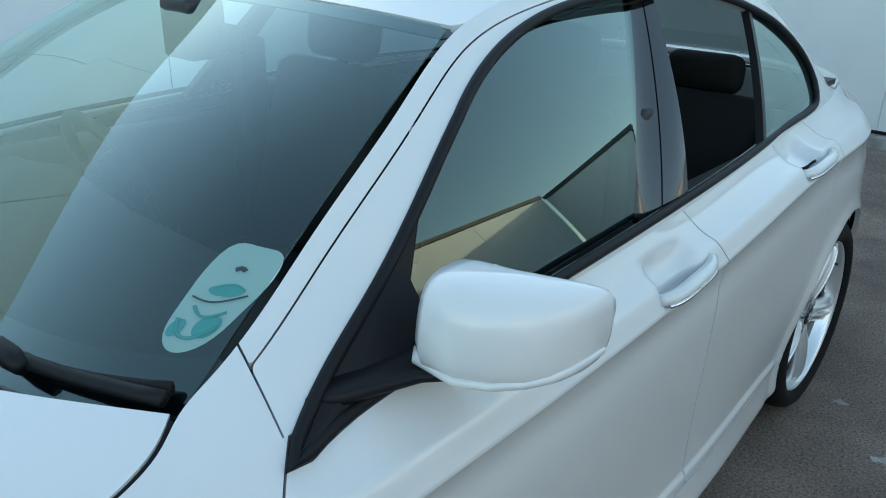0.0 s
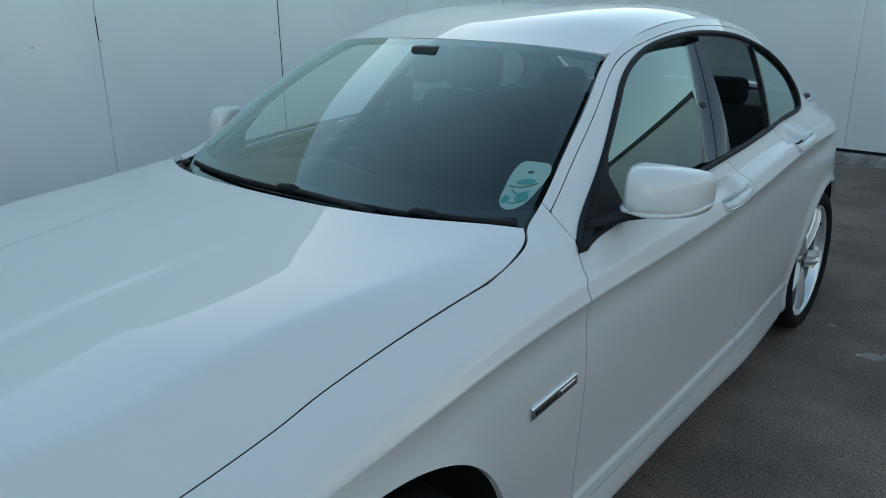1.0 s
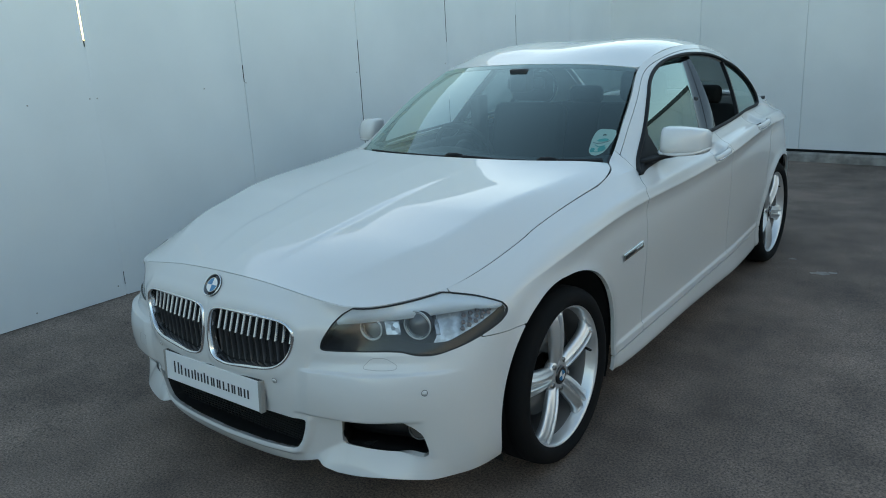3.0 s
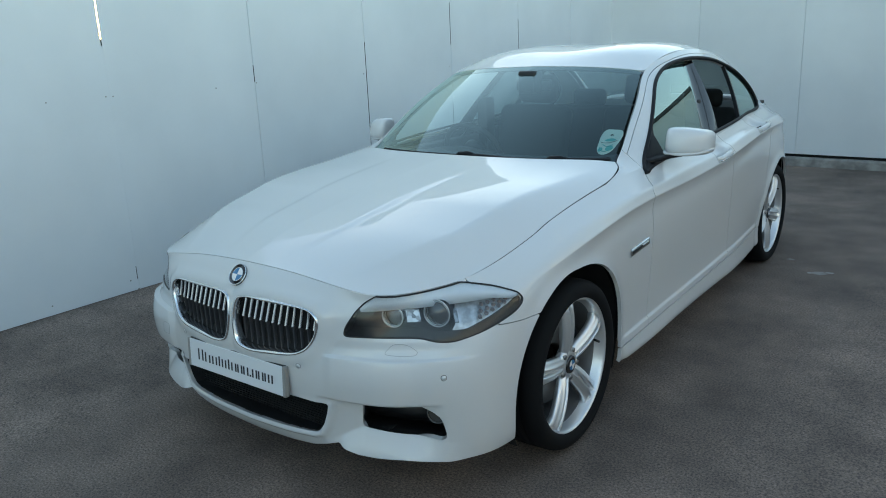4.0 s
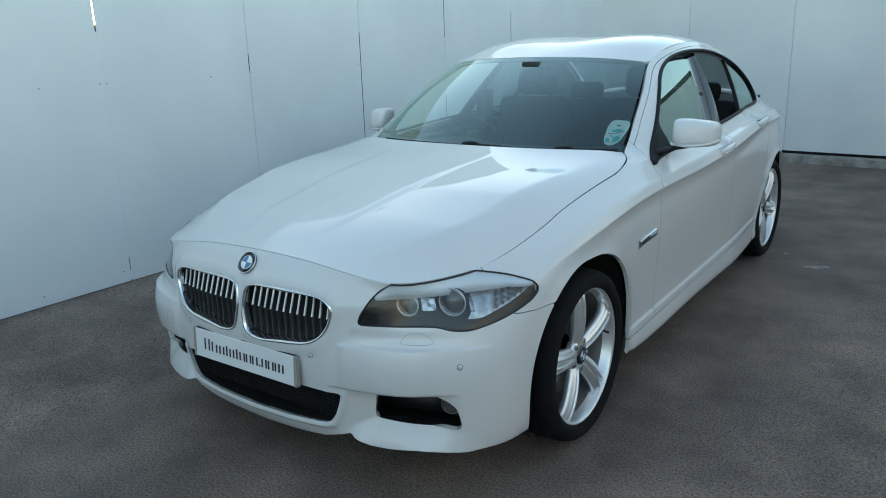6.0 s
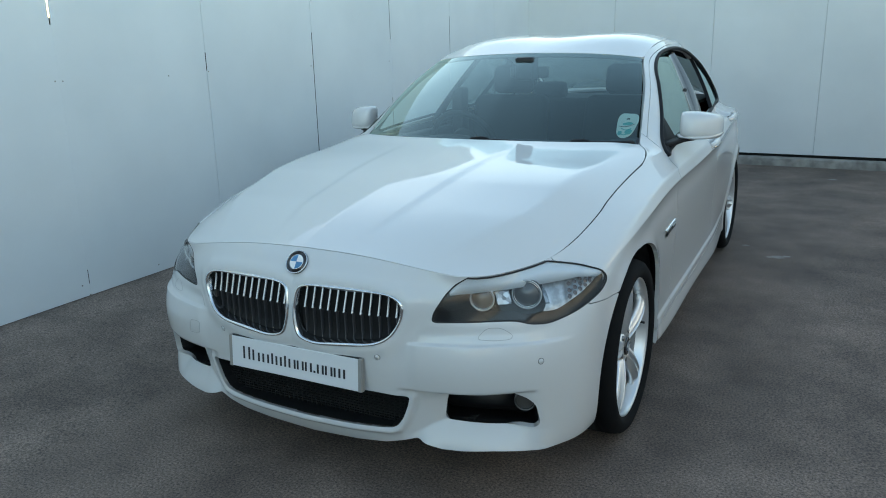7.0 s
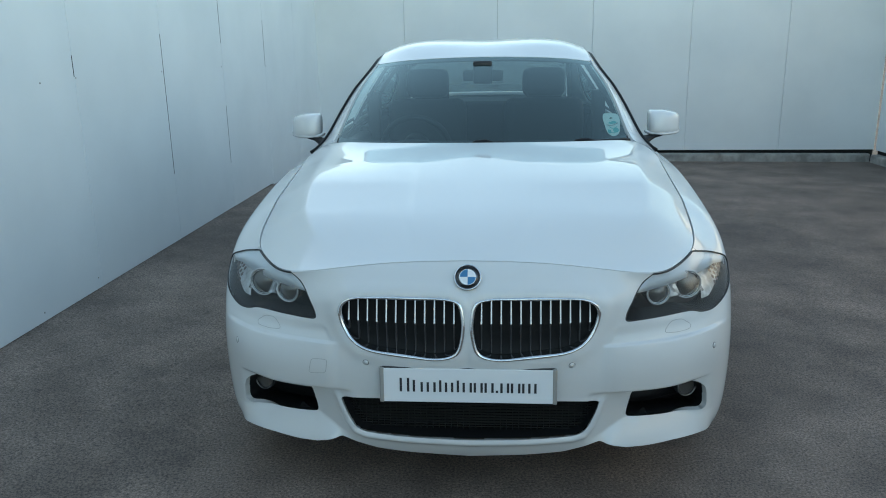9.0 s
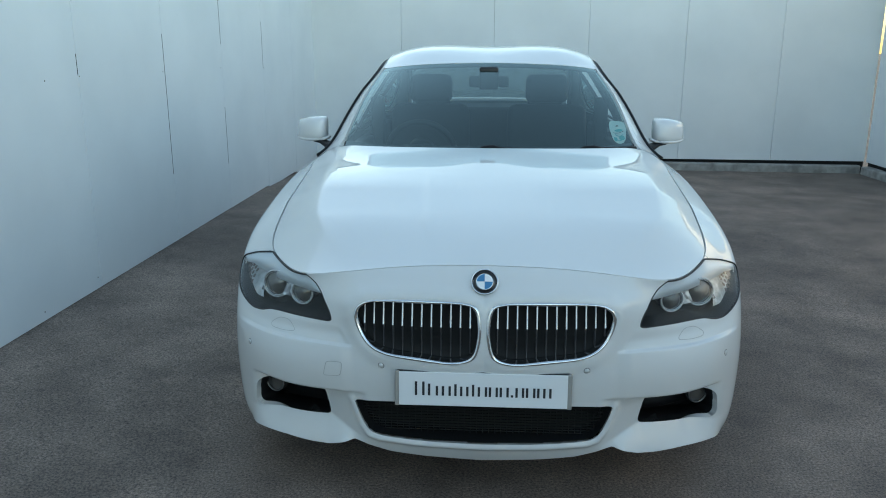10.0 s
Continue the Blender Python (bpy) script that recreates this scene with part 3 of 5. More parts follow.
TOP_EDGE = skin()[:, -1]
rim_ = TOP_EDGE[TOP_EDGE[:, 1] < 0.44]
way_ = np.gradient(rim_, axis=0)
way_ /= np.linalg.norm(way_[:, :2], axis=1, keepdims=True)
rim_ = rim_ + (0.0036 + 0.0022 * step((rim_[:, 1] + 0.5) / 0.15))[:, None] * np.stack([-way_[:, 1], way_[:, 0], 0.6 + 0 * way_[:, 0]], 1)
rim_[0, 0] = 0.0
turn_ = int(np.searchsorted(rim_[:, 0], 0.552))
HOOD_FRONT = curve(rim_[: turn_ + 1 : 2] if turn_ % 2 == 0 else np.vstack([rim_[:turn_:2], rim_[turn_]]), 60)
HOOD_SIDE = curve(np.vstack([rim_[turn_:-4:4], [(0.8095, 0.53, 0.9785), (0.796, 0.61, 0.992), (0.772, 0.68, 1.007), (0.742, 0.718, 1.018)]]), 100)
HOOD_REAR = curve([(0, 0.48, 1.046), (0.35, 0.508, 1.044), (0.55, 0.578, 1.039), (0.68, 0.662, 1.030), (0.742, 0.718, 1.018)], 60)
HOOD_MID = curve([tuple(rim_[0]), (0, -0.62, 0.891), (0, -0.35, 0.945), (0, -0.05, 0.988), (0, 0.22, 1.020), (0, 0.48, 1.046)], 100)


def hood():
    """The bonnet's left half: a level middle with a faint inner step, a long outer crease and a falling flank."""
    g = coons(HOOD_FRONT, HOOD_REAR, HOOD_MID, HOOD_SIDE)
    t = np.linspace(0, 1, 100)[:, None]
    x, y = g[..., 0], g[..., 1]
    edge = step(t / 0.3) * step((1 - t) / 0.55)
    ridge = np.interp(y, [-0.85, -0.72, -0.58, -0.47, -0.35, -0.18, 0.02, 0.28, 0.6], [0.36, 0.425, 0.507, 0.568, 0.618, 0.645, 0.662, 0.690, 0.71])
    a, b = np.clip(x / ridge, 0, None) ** 1.15, (g[:, -1:, 0] - x) / np.maximum(g[:, -1:, 0] - ridge, 0.03)
    k = 0.12 - 0.085 * np.exp(-(((y + 0.42) / 0.16) ** 2))
    over = np.clip(0.5 + 0.5 * (b - a) / k, 0, 1)
    tent = b * (1 - over) + a * over - k * over * (1 - over)
    g[..., 2] += 0.050 * edge * tent
    inner = np.interp(y, [-0.8, -0.5, 0.0, 0.4], [0.14, 0.21, 0.245, 0.27])
    g[..., 2] -= 0.0050 * edge * step((x - inner + 0.02) / 0.04)
    return g


WS_LOW = curve([(0, 0.580, 0.988), (0.35, 0.602, 0.987), (0.60, 0.668, 0.987), (0.735, 0.748, 0.995)], 40)
WS_TOP = curve([(0, 1.285, 1.416), (0.3, 1.3, 1.409), (0.5, 1.335, 1.394), (0.6, 1.372, 1.38)], 40)
WS_MID = curve([(0, 0.580, 0.988), (0, 0.95, 1.242), (0, 1.285, 1.416)], 50)
PILLAR = curve([(0.735, 0.748, 0.995), (0.700, 0.960, 1.148), (0.655, 1.170, 1.278), (0.600, 1.372, 1.380)], 50)
RAIL = curve([(0.6, 1.372, 1.38), (0.592, 1.6, 1.434), (0.588, 1.95, 1.464), (0.584, 2.3, 1.450), (0.58, 2.62, 1.400), (0.59, 2.84, 1.335)], 70)
ROOF_MID = curve([(0, 1.285, 1.416), (0, 1.5, 1.470), (0, 1.9, 1.508), (0, 2.35, 1.492), (0, 2.72, 1.425)], 70)
ROOF_REAR = curve([(0, 2.72, 1.425), (0.3, 2.735, 1.412), (0.5, 2.785, 1.372), (0.59, 2.84, 1.335)], 40)
RW_SIDE = curve([(0.59, 2.84, 1.335), (0.622, 3.1, 1.20), (0.648, 3.38, 1.032)], 40)
RW_MID = curve([(0, 2.72, 1.425), (0, 3.1, 1.275), (0, 3.46, 1.105)], 40)
RW_LOW = curve([(0, 3.46, 1.105), (0.35, 3.45, 1.1), (0.56, 3.41, 1.075), (0.648, 3.38, 1.032)], 40)
BELT = curve(TOP_EDGE[(TOP_EDGE[:, 1] > 0.47) & (TOP_EDGE[:, 1] < 3.42) & (TOP_EDGE[:, 0] > 0.5)][::4], 280)
CANT = curve([tuple(BELT[0]), (0.803, 0.606, 0.9885), (0.778, 0.683, 1.0045), (0.7475, 0.728, 1.0175), (0.733, 0.78, 1.036), (0.7, 0.96, 1.148), (0.655, 1.17, 1.278), (0.6, 1.372, 1.38), (0.592, 1.6, 1.434), (0.588, 1.95, 1.464), (0.584, 2.3, 1.450), (0.58, 2.62, 1.400), (0.59, 2.84, 1.335), (0.622, 3.1, 1.20), (0.648, 3.38, 1.032)], 280)


def side_house():
    """The body side above the belt, from the foot of the windscreen pillar to the foot of the rear pillar: a grid [along, up, 3]."""
    t = np.linspace(0, 1, 84)[None, :, None]
    g = (1 - t) * BELT[:, None] + t * CANT[:, None]
    high = np.linalg.norm(CANT - BELT, axis=1)[:, None]
    bow = 4 * t[..., 0] * (1 - t[..., 0]) * np.clip(high / 0.4, 0, 1) ** 2
    g[..., 0] += 0.034 * bow
    g[..., 2] += 0.012 * bow
    return g


def boot():
    tail = TOP_EDGE[TOP_EDGE[:, 1] > 3.41]
    way = np.gradient(tail, axis=0)
    way /= np.linalg.norm(way[:, :2], axis=1, keepdims=True)
    tail = tail + 0.004 * np.stack([-way[:, 1], way[:, 0], 0.5 + 0 * way[:, 0]], 1)
    tail[-1, 0] = 0.0
    turn = int(np.searchsorted(-tail[:, 0], -0.62))
    low = curve(np.vstack([tail[turn:-1:2], tail[-1]])[::-1], 40)
    side = curve(np.vstack([tail[:turn:2], tail[turn]]), 30)
    mid = curve([(0, 3.475, 1.092), (0, 3.75, 1.072), tuple(tail[-1])], 30)
    top = curve([(0, 3.475, 1.092), (0.40, 3.46, 1.082), (0.60, 3.43, 1.048), tuple(side[0])], 40)
    return coons(top, low, mid, side)


def grid_mesh(g):
    n, m = g.shape[:2]
    return g.reshape(-1, 3), grid_faces(n, m)


def outward(verts, faces, away):
    """Turns the faces so that they look along `away` on the whole."""
    v = np.asarray(verts)
    f = faces[len(faces) // 2]
    n = np.cross(v[f[1]] - v[f[0]], v[f[2]] - v[f[0]])
    return (verts, faces) if n @ np.array(away) > 0 else (verts, [list(reversed(f)) for f in faces])


# ---- the car ----
car = empty("car", "glossy white four-door saloon with silver alloy wheels on asphalt", "car")
SKIN = skin()
SX, SY, SZ = SKIN[..., 0].ravel(), SKIN[..., 1].ravel(), SKIN[..., 2].ravel()
HALF_GAP = 0.0022


def on_front(poly):
    return np.where(SY < -0.3, sdf_poly(poly, np.stack([SX, SZ], 1)), 9.0)


LAMP_Q = np.where(SY < -0.2, 0.667 * (SX - 0.474) + 0.745 * (SY + 0.785), -9.0)
LAMP_LINE = rounded(LAMP, 3)
lamp_cut = sdf_poly(LAMP_LINE, np.stack([LAMP_Q, SZ], 1))
kidney_cut, intake_cut, fog_cut = on_front(curve(KIDNEY, 80, closed=True)), on_front(rounded(INTAKE, 2)), on_front(rounded(FOG, 2))
arch_front = arch(SY, SZ, 0.0) - 0.392
arch_rear = arch(SY, SZ, 2.968) - 0.380
door_line = 0.728 + 1.2 * np.clip(SZ - 0.905, 0, 1) + 0.012 * np.cos(6 * (SZ - 0.6)) - SY
mid_line = 1.868 - 0.55 * np.clip(SZ - 0.90, 0, 1) + 0.05 * np.clip(0.75 - SZ, 0, 0.3) - SY
back_line = np.minimum(2.70 - 0.3 * np.clip(0.95 - SZ, 0, 0.3) - SY, np.where(SY > 2.2, arch_rear - 0.055, 9))
sill_line = 0.256 + 0.028 * SY - SZ
seam_front = np.where(SY < -0.05, np.maximum(-0.47 - SY, 0.652 + 0.10 * np.clip(-0.36 - SY, 0, 1) - SZ), -9.0)
lip_x = front_lip(SX)
lip_cut = np.where(SY < -0.2, SZ - lip_x, 9)
tail_lamp = np.minimum(np.minimum(SY - 3.52, SZ - 0.80), 0.985 - SZ)
rear_seam = np.minimum(SY - 3.36, 0.70 - SZ)


def panel(name, value, grid=None, mat=PAINT, depth=0.016, parent=None, away=None, both=True, label=""):
    """Cuts a panel out of a skin grid, gives it returns, and makes it on one or on both sides of the car."""
    g = SKIN if grid is None else grid
    v, f, _ = clip_grid(g, value)
    if away is not None:
        v, f = outward(v, f, away)
    v, f = shell(v, f, depth)
    out = [part_of(name, mesh_of(name, v, f), mat, parent or car, label)]
    if both:
        out.append(part_of(name, mesh_of(name, *flipped(v, f)), mat, parent or car, label))
    return out


def whole(name, value, grid, mat=PAINT, depth=0.016, parent=None, away=None, label="", lift=0.0):
    """A panel across the car's middle: one mesh of both halves, welded."""
    v, f, _ = clip_grid(grid, value)
    if away is not None:
        v, f = outward(v, f, away)
    v, f = mirrored(v, f)
    bm = bmesh.new()
    me = mesh_of(name, v, f)
    bm.from_mesh(me)
    bmesh.ops.remove_doubles(bm, verts=[w for w in bm.verts if abs(w.co.x) < 1e-4], dist=2e-4)
    bm.verts.index_update()
    v = np.array([w.co[:] for w in bm.verts])
    f = [[w.index for w in q.verts] for q in bm.faces]
    bm.free()
    v, f = shell(v, f, depth)
    if lift:
        v = v + np.array((0, 0, lift))
    return part_of(name, mesh_of(name, v, f), mat, parent or car, label)


low = np.minimum
bumper_value = low(low(low(seam_front - 0.0014, lip_cut), low(lamp_cut - 0.001, kidney_cut)), low(low(intake_cut, fog_cut), arch_front))
whole("front_bumper", bumper_value, SKIN, depth=0.02)
fenders = panel("front_wing", low(low(low(-seam_front - 0.0014, door_line - HALF_GAP), low(lamp_cut - 0.001, arch_front)), -sill_line - HALF_GAP))
front_doors = panel("front_door", low(low(-door_line - HALF_GAP, mid_line - HALF_GAP), -sill_line - HALF_GAP))
rear_doors = panel("rear_door", low(low(-mid_line - HALF_GAP, back_line - HALF_GAP), low(-sill_line - HALF_GAP, arch_rear - 0.002)))
panel("rear_wing", low(low(low(-back_line - HALF_GAP, -rear_seam - HALF_GAP), low(arch_rear, -tail_lamp - HALF_GAP)), np.maximum(-sill_line, SY - 3.1)))
panel("sill", low(low(low(sill_line - HALF_GAP, arch_front), SZ - 0.208 + 0.06 * step((SY - 0.40) / 0.35)), low(arch_rear, low(SY, 3.0 - SY))))
whole("rear_bumper", low(rear_seam - HALF_GAP, arch_rear), SKIN, depth=0.02)
panel("tail_lamp", low(tail_lamp - HALF_GAP, 9 + 0 * SY), mat=RED, label="red tail lamp")

# dark inner shell that backs the shut lines
nrm = np.cross(np.gradient(SKIN, axis=0), np.gradient(SKIN, axis=1))
nrm /= np.linalg.norm(nrm, axis=2, keepdims=True) + 1e-12
back_value = low(low(SY + 0.30, 3.90 - SY), low(low(arch_front - 0.012, arch_rear - 0.012), SZ - 0.25))
v, f, _ = clip_grid((SKIN - 0.0145 * nrm)[::2, ::2], back_value.reshape(SKIN.shape[:2])[::2, ::2])
for flip in (False, True):
    part_of("inner_shell", mesh_of("inner_shell", *(flipped(v, f) if flip else (v, f))), GAP, car)

HOOD = hood()
ones = np.ones(HOOD.shape[:2])
whole("bonnet", ones, HOOD, depth=0.018, away=(0, 0, 1))
seal_ = np.vstack([HOOD_FRONT, HOOD_SIDE[1:]])
head_ = np.gradient(seal_, axis=0)
back_ = step((seal_[:, 1] + 0.50) / 0.15)
head_ /= np.linalg.norm(head_[:, :2], axis=1, keepdims=True)
seal_ = seal_ + np.stack([0 * back_, 0 * back_, -0.012 + 0.001 * back_], 1) + (0.011 - 0.008 * back_)[:, None] * np.stack([-head_[:, 1], head_[:, 0], 0 * back_], 1)
seal_[0, 0] = 0.0
both_ways = np.array((-1.0, 1.0, 1.0))
part_of("bonnet_seal", mesh_of("bonnet_seal", *tube(np.vstack([(seal_ * both_ways)[::-1], seal_[1:]]), 0.006, 6)), GAP, car)
WS = coons(WS_LOW, WS_TOP, WS_MID, PILLAR)
ROOF = coons(WS_TOP, ROOF_REAR, ROOF_MID, RAIL)
full_ = step(np.linspace(0, 1, 70) / 0.2)[:, None] * np.linspace(0, 1, 40)[None] ** 2
ROOF[..., 2] += 0.020 * full_ * (1 - np.linspace(0, 1, 40)[None]) * 4
REARW = coons(ROOF_REAR, RW_LOW, RW_MID, RW_SIDE)


def uv_of(g):
    n, m = g.shape[:2]
    return np.meshgrid(np.linspace(0, 1, n), np.linspace(0, 1, m), indexing="ij")


def lane(g, t0=0.0, t1=0.0, s1=0.0):
    """How far inside the grid's far edges, in metres."""
    t, s = uv_of(g)
    lt = np.linalg.norm(np.diff(g, axis=0), axis=2).sum(0)[None]
    ls = np.linalg.norm(np.diff(g, axis=1), axis=2).sum(1)[:, None]
    return np.minimum(np.minimum(t * lt - t0, (1 - t) * lt - t1), (1 - s) * ls - s1)


roof = whole("roof", lane(ROOF, 0.002, 0.002, 0.004), ROOF, depth=0.015, away=(0, 0, 1))
windscreen = whole("windscreen", lane(WS, 0.0, 0.004, 0.016), WS, SCREEN, 0.004, away=(0, -1, 1), label="tinted windscreen")
whole("rear_window", lane(REARW, 0.01, 0.01, 0.02), REARW, TINT, 0.004, away=(0, 1, 1))
whole("boot_lid", np.ones(boot().shape[:2]), boot(), depth=0.018, away=(0, 0, 1))
t_, s_ = uv_of(WS)
# black printed edge and rubber round the windscreen
edge = np.maximum(-lane(WS, 0.085, 0.030, 0.014), -9)
whole("screen_edge", np.minimum(edge, lane(WS, 0, 0, 0.002)), WS, TRIM, 0.003, parent=windscreen, away=(0, -1, 1), lift=-0.005)

HOUSE = side_house()
HY, HZ = HOUSE[..., 1].ravel(), HOUSE[..., 2].ravel()
dlo_line = curve(DLO, 160, closed=True)
dlo = sdf_poly(dlo_line, np.stack([HY, HZ], 1)).reshape(HOUSE.shape[:2])
house_up = np.broadcast_to(np.linspace(0, 1, HOUSE.shape[1])[None], HOUSE.shape[:2])
groove = (1 - house_up) * np.linalg.norm(CANT - BELT, axis=1)[:, None] - 0.030
foot_ = HOUSE[..., 1] - 0.81 - 0.25 * (HOUSE[..., 2] - 1.0)
frames = panel("side_frame", np.minimum(np.minimum(dlo, groove - 0.0015), foot_ - 0.0014), HOUSE, depth=0.02, away=(1, 0, 0))
panel("wing_top", np.minimum(dlo, -foot_ - 0.0014), HOUSE, depth=0.02, away=(1, 0, 0))
panel("roof_rail", np.minimum(np.minimum(-groove - 0.0015, dlo), foot_ - 0.0014), HOUSE, depth=0.02, away=(1, 0, 0))


def on_house(y, z):
    """The place on the side of the house at y, z of the side view."""
    d = (HOUSE[..., 1] - y) ** 2 + (HOUSE[..., 2] - z) ** 2
    i = np.unravel_index(np.argmin(d), d.shape)
    a, b = min(max(i[0], 1), HOUSE.shape[0] - 2), min(max(i[1], 1), HOUSE.shape[1] - 2)
    du, dv = (HOUSE[a + 1, b] - HOUSE[a - 1, b]) / 2, (HOUSE[a, b + 1] - HOUSE[a, b - 1]) / 2
    k = np.linalg.solve(np.array([du[1:], dv[1:]]).T, np.array([y, z]) - HOUSE[a, b, 1:])
    return HOUSE[a, b] + k[0] * du + k[1] * dv


def both_sides(name, v, f, mat, parents, label=""):
    a = part_of(name, mesh_of(name, v, f), mat, parents[0], label)
    b = part_of(name, mesh_of(name, *flipped(v, f)), mat, parents[-1], label)
    return a, b


rim3 = np.array([on_house(y, z) for y, z in dlo_line])
both_sides("window_trim", *tube(rim3 + (0.002, 0, 0), 0.010, 8, closed=True), SOOT, frames)
IN = HOUSE - np.array((0.010, 0, 0.002))
# the panes lie on plain barrel surfaces: one for the front door, one from the middle pillar back
near_ = dlo < 0.02
base_ = lambda m: np.stack([np.ones(m.sum()), IN[m][:, 1], IN[m][:, 2], IN[m][:, 2] ** 2, IN[m][:, 1] ** 2], 1)
barrel_ = base_(near_) @ np.linalg.lstsq(base_(dlo < 0), IN[dlo < 0][:, 0], rcond=None)[0]
rise_ = IN[near_][:, 2] - 1.03
behind_ = step((IN[near_][:, 1] - 1.675 - 0.66 * (IN[near_][:, 2] - 1.035)) / 0.16)
IN[near_, 0] = (1 - behind_) * (0.806 - 0.45 * rise_ - 0.29 * rise_**2) + behind_ * barrel_


def dlo_part(name, extra, mat, parents, sides="both", depth=0.004):
    v, f, _ = clip_grid(IN, np.minimum(-dlo + 0.004, extra))
    v, f = outward(v, f, (1, 0, 0))
    v, f = shell(v, f, depth)
    if sides != "right":
        part_of(name, mesh_of(name, v, f), mat, parents[0])
    if sides != "left":
        part_of(name, mesh_of(name, *flipped(v, f)), mat, parents[-1])


gy, gz = HOUSE[..., 1], HOUSE[..., 2]
sail = 1.005 + 0.75 * np.clip(gz - 1.0, 0, 1) - gy
pill_a = gy - (1.672 + 0.72 * (gz - 1.035))
pill_m = gy - (1.755 + 0.60 * (gz - 1.035))
pill_b = gy - (1.838 + 0.46 * (gz - 1.035))
quart_a = gy - (2.325 + 0.72 * (gz - 1.075))
dlo_part("mirror_sail", sail, SOOT, front_doors)
cheek = np.array([p for p in np.roll(rim3, 40, 0) if p[1] < 1.075]) + (0.006, 0, 0)
cheek = np.vstack([cheek, [cheek.mean(0)]])
both_sides("sail_cover", cheek, [[i, (i + 1) % (len(cheek) - 1), len(cheek) - 1] for i in range(len(cheek) - 1)], SOOT, front_doors)
# the driver's window on the far side is wound down
dlo_part("window", np.minimum(-sail - 0.002, -pill_a), PANE, front_doors, sides="left")
dlo_part("pillar_cover", np.minimum(pill_a, -pill_m - 0.002), TRIM, front_doors, depth=0.02)
dlo_part("pillar_cover", np.minimum(pill_m - 0.002, -pill_b), TRIM, rear_doors, depth=0.02)
dlo_part("window", np.minimum(pill_b, -quart_a), TINT, rear_doors, sides="right")
dlo_part("window_post", np.minimum(quart_a, 0.022 - quart_a), BLACK, rear_doors, depth=0.02)
dlo_part("quarter_window", quart_a - 0.022, PANE, rear_doors)


# ---- the front end ----
def on_skin_front(x, z):
    """The place on the nose at x (0 or more), z of the front view."""
    d = (SKIN[:200, :, 0] - x) ** 2 + (SKIN[:200, :, 2] - z) ** 2 + np.where(SKIN[:200, :, 1] > -0.3, 9, 0)
    a, b = np.unravel_index(np.argmin(d), d.shape)
    a, b = min(max(a, 1), 198), min(max(b, 1), SKIN.shape[1] - 2)
    du, dv = (SKIN[a + 1, b] - SKIN[a - 1, b]) / 2, (SKIN[a, b + 1] - SKIN[a, b - 1]) / 2
    k = np.linalg.solve(np.array([du[[0, 2]], dv[[0, 2]]]).T, np.array([x, z]) - SKIN[a, b, [0, 2]])
    n = np.cross(du, dv)
    return SKIN[a, b] + k[0] * du + k[1] * dv, n / np.linalg.norm(n)


def on_skin_side(y, z):
    d = (SKIN[..., 1] - y) ** 2 + (SKIN[..., 2] - z) ** 2 + np.where(SKIN[..., 0] < 0.5, 9, 0)
    a, b = np.unravel_index(np.argmin(d), d.shape)
    n = np.cross(SKIN[a + 1, b] - SKIN[a - 1, b], SKIN[a, b + 1] - SKIN[a, b - 1])
    return SKIN[a, b].copy(), n / np.linalg.norm(n)


def strip(points, normals, wide, thick, lift=0.0):
    """A flat bead along points, standing on a surface: verts and faces."""
    p, n = np.asarray(points, float), np.asarray(normals, float)
    t = np.gradient(p, axis=0)
    t /= np.linalg.norm(t, axis=1, keepdims=True) + 1e-12
    w = np.cross(n, t)
    w /= np.linalg.norm(w, axis=1, keepdims=True) + 1e-12
    rows = [p + a * wide * w + (lift + b) * n for a, b in ((-0.5, -thick), (-0.5, thick * 0.4), (-0.35, thick), (0.35, thick), (0.5, thick * 0.4), (0.5, -thick))]
    return np.stack(rows, 1).reshape(-1, 3), grid_faces(len(p), 6)


def mirror_ob(name, v, f, mat, parent_left, parent_right, label=""):
    a = part_of(name, mesh_of(name, v, f), mat, parent_left, label)
    b = part_of(name, mesh_of(name, *flipped(v, f)), mat, parent_right, label)
    return a, b


def pair(name, label=""):
    out = []
    for _ in range(2):
        e = new(name)
        e.parent = car
        if label:
            e["label"] = label
        out.append(e)
    return out


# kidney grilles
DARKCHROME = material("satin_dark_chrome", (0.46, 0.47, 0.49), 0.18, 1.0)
BARFOOT = material("dimmed_grille_bar", (0.10, 0.10, 0.105), 0.3, 0.6)
kid = pair("kidney_grille", "black grille with upright chrome bars in a chrome frame")
kline = curve(KIDNEY, 110, closed=True)
kc = kline.mean(0)
kp = np.array([on_skin_front(x, z)[0] for x, z in kline])
sect = []
for (x, z), p in zip(kline, kp):
    inw = kc - (x, z)
    inw = np.array((inw[0], 0, inw[1])) / np.linalg.norm(inw)
    sect.append([p + inw * a + np.array((0, b, 0)) for a, b in ((-0.001, 0.010), (-0.001, -0.002), (0.002, -0.006), (0.008, -0.0055), (0.0115, 0.001), (0.0125, 0.030))])
kv = np.array(sect)
kf = [[i * 6 + j, i * 6 + j + 1, (i + 1) % 110 * 6 + j + 1, (i + 1) % 110 * 6 + j] for i in range(110) for j in range(5)]
kv2, kf2 = outward(kv.reshape(-1, 3), kf, (0, -1, 0))
mirror_ob("chrome_frame", kv2, kf2, CHROME, *kid)
kv3 = kv[:, 5] + (0, 0.004, 0)
mirror_ob("grille_back", np.vstack([kv3, [np.r_[kc[0], kv3[:, 1].mean() + 0.02, kc[1]]]]), [[i, (i + 1) % 110, 110] for i in range(110)], GAP, *kid)
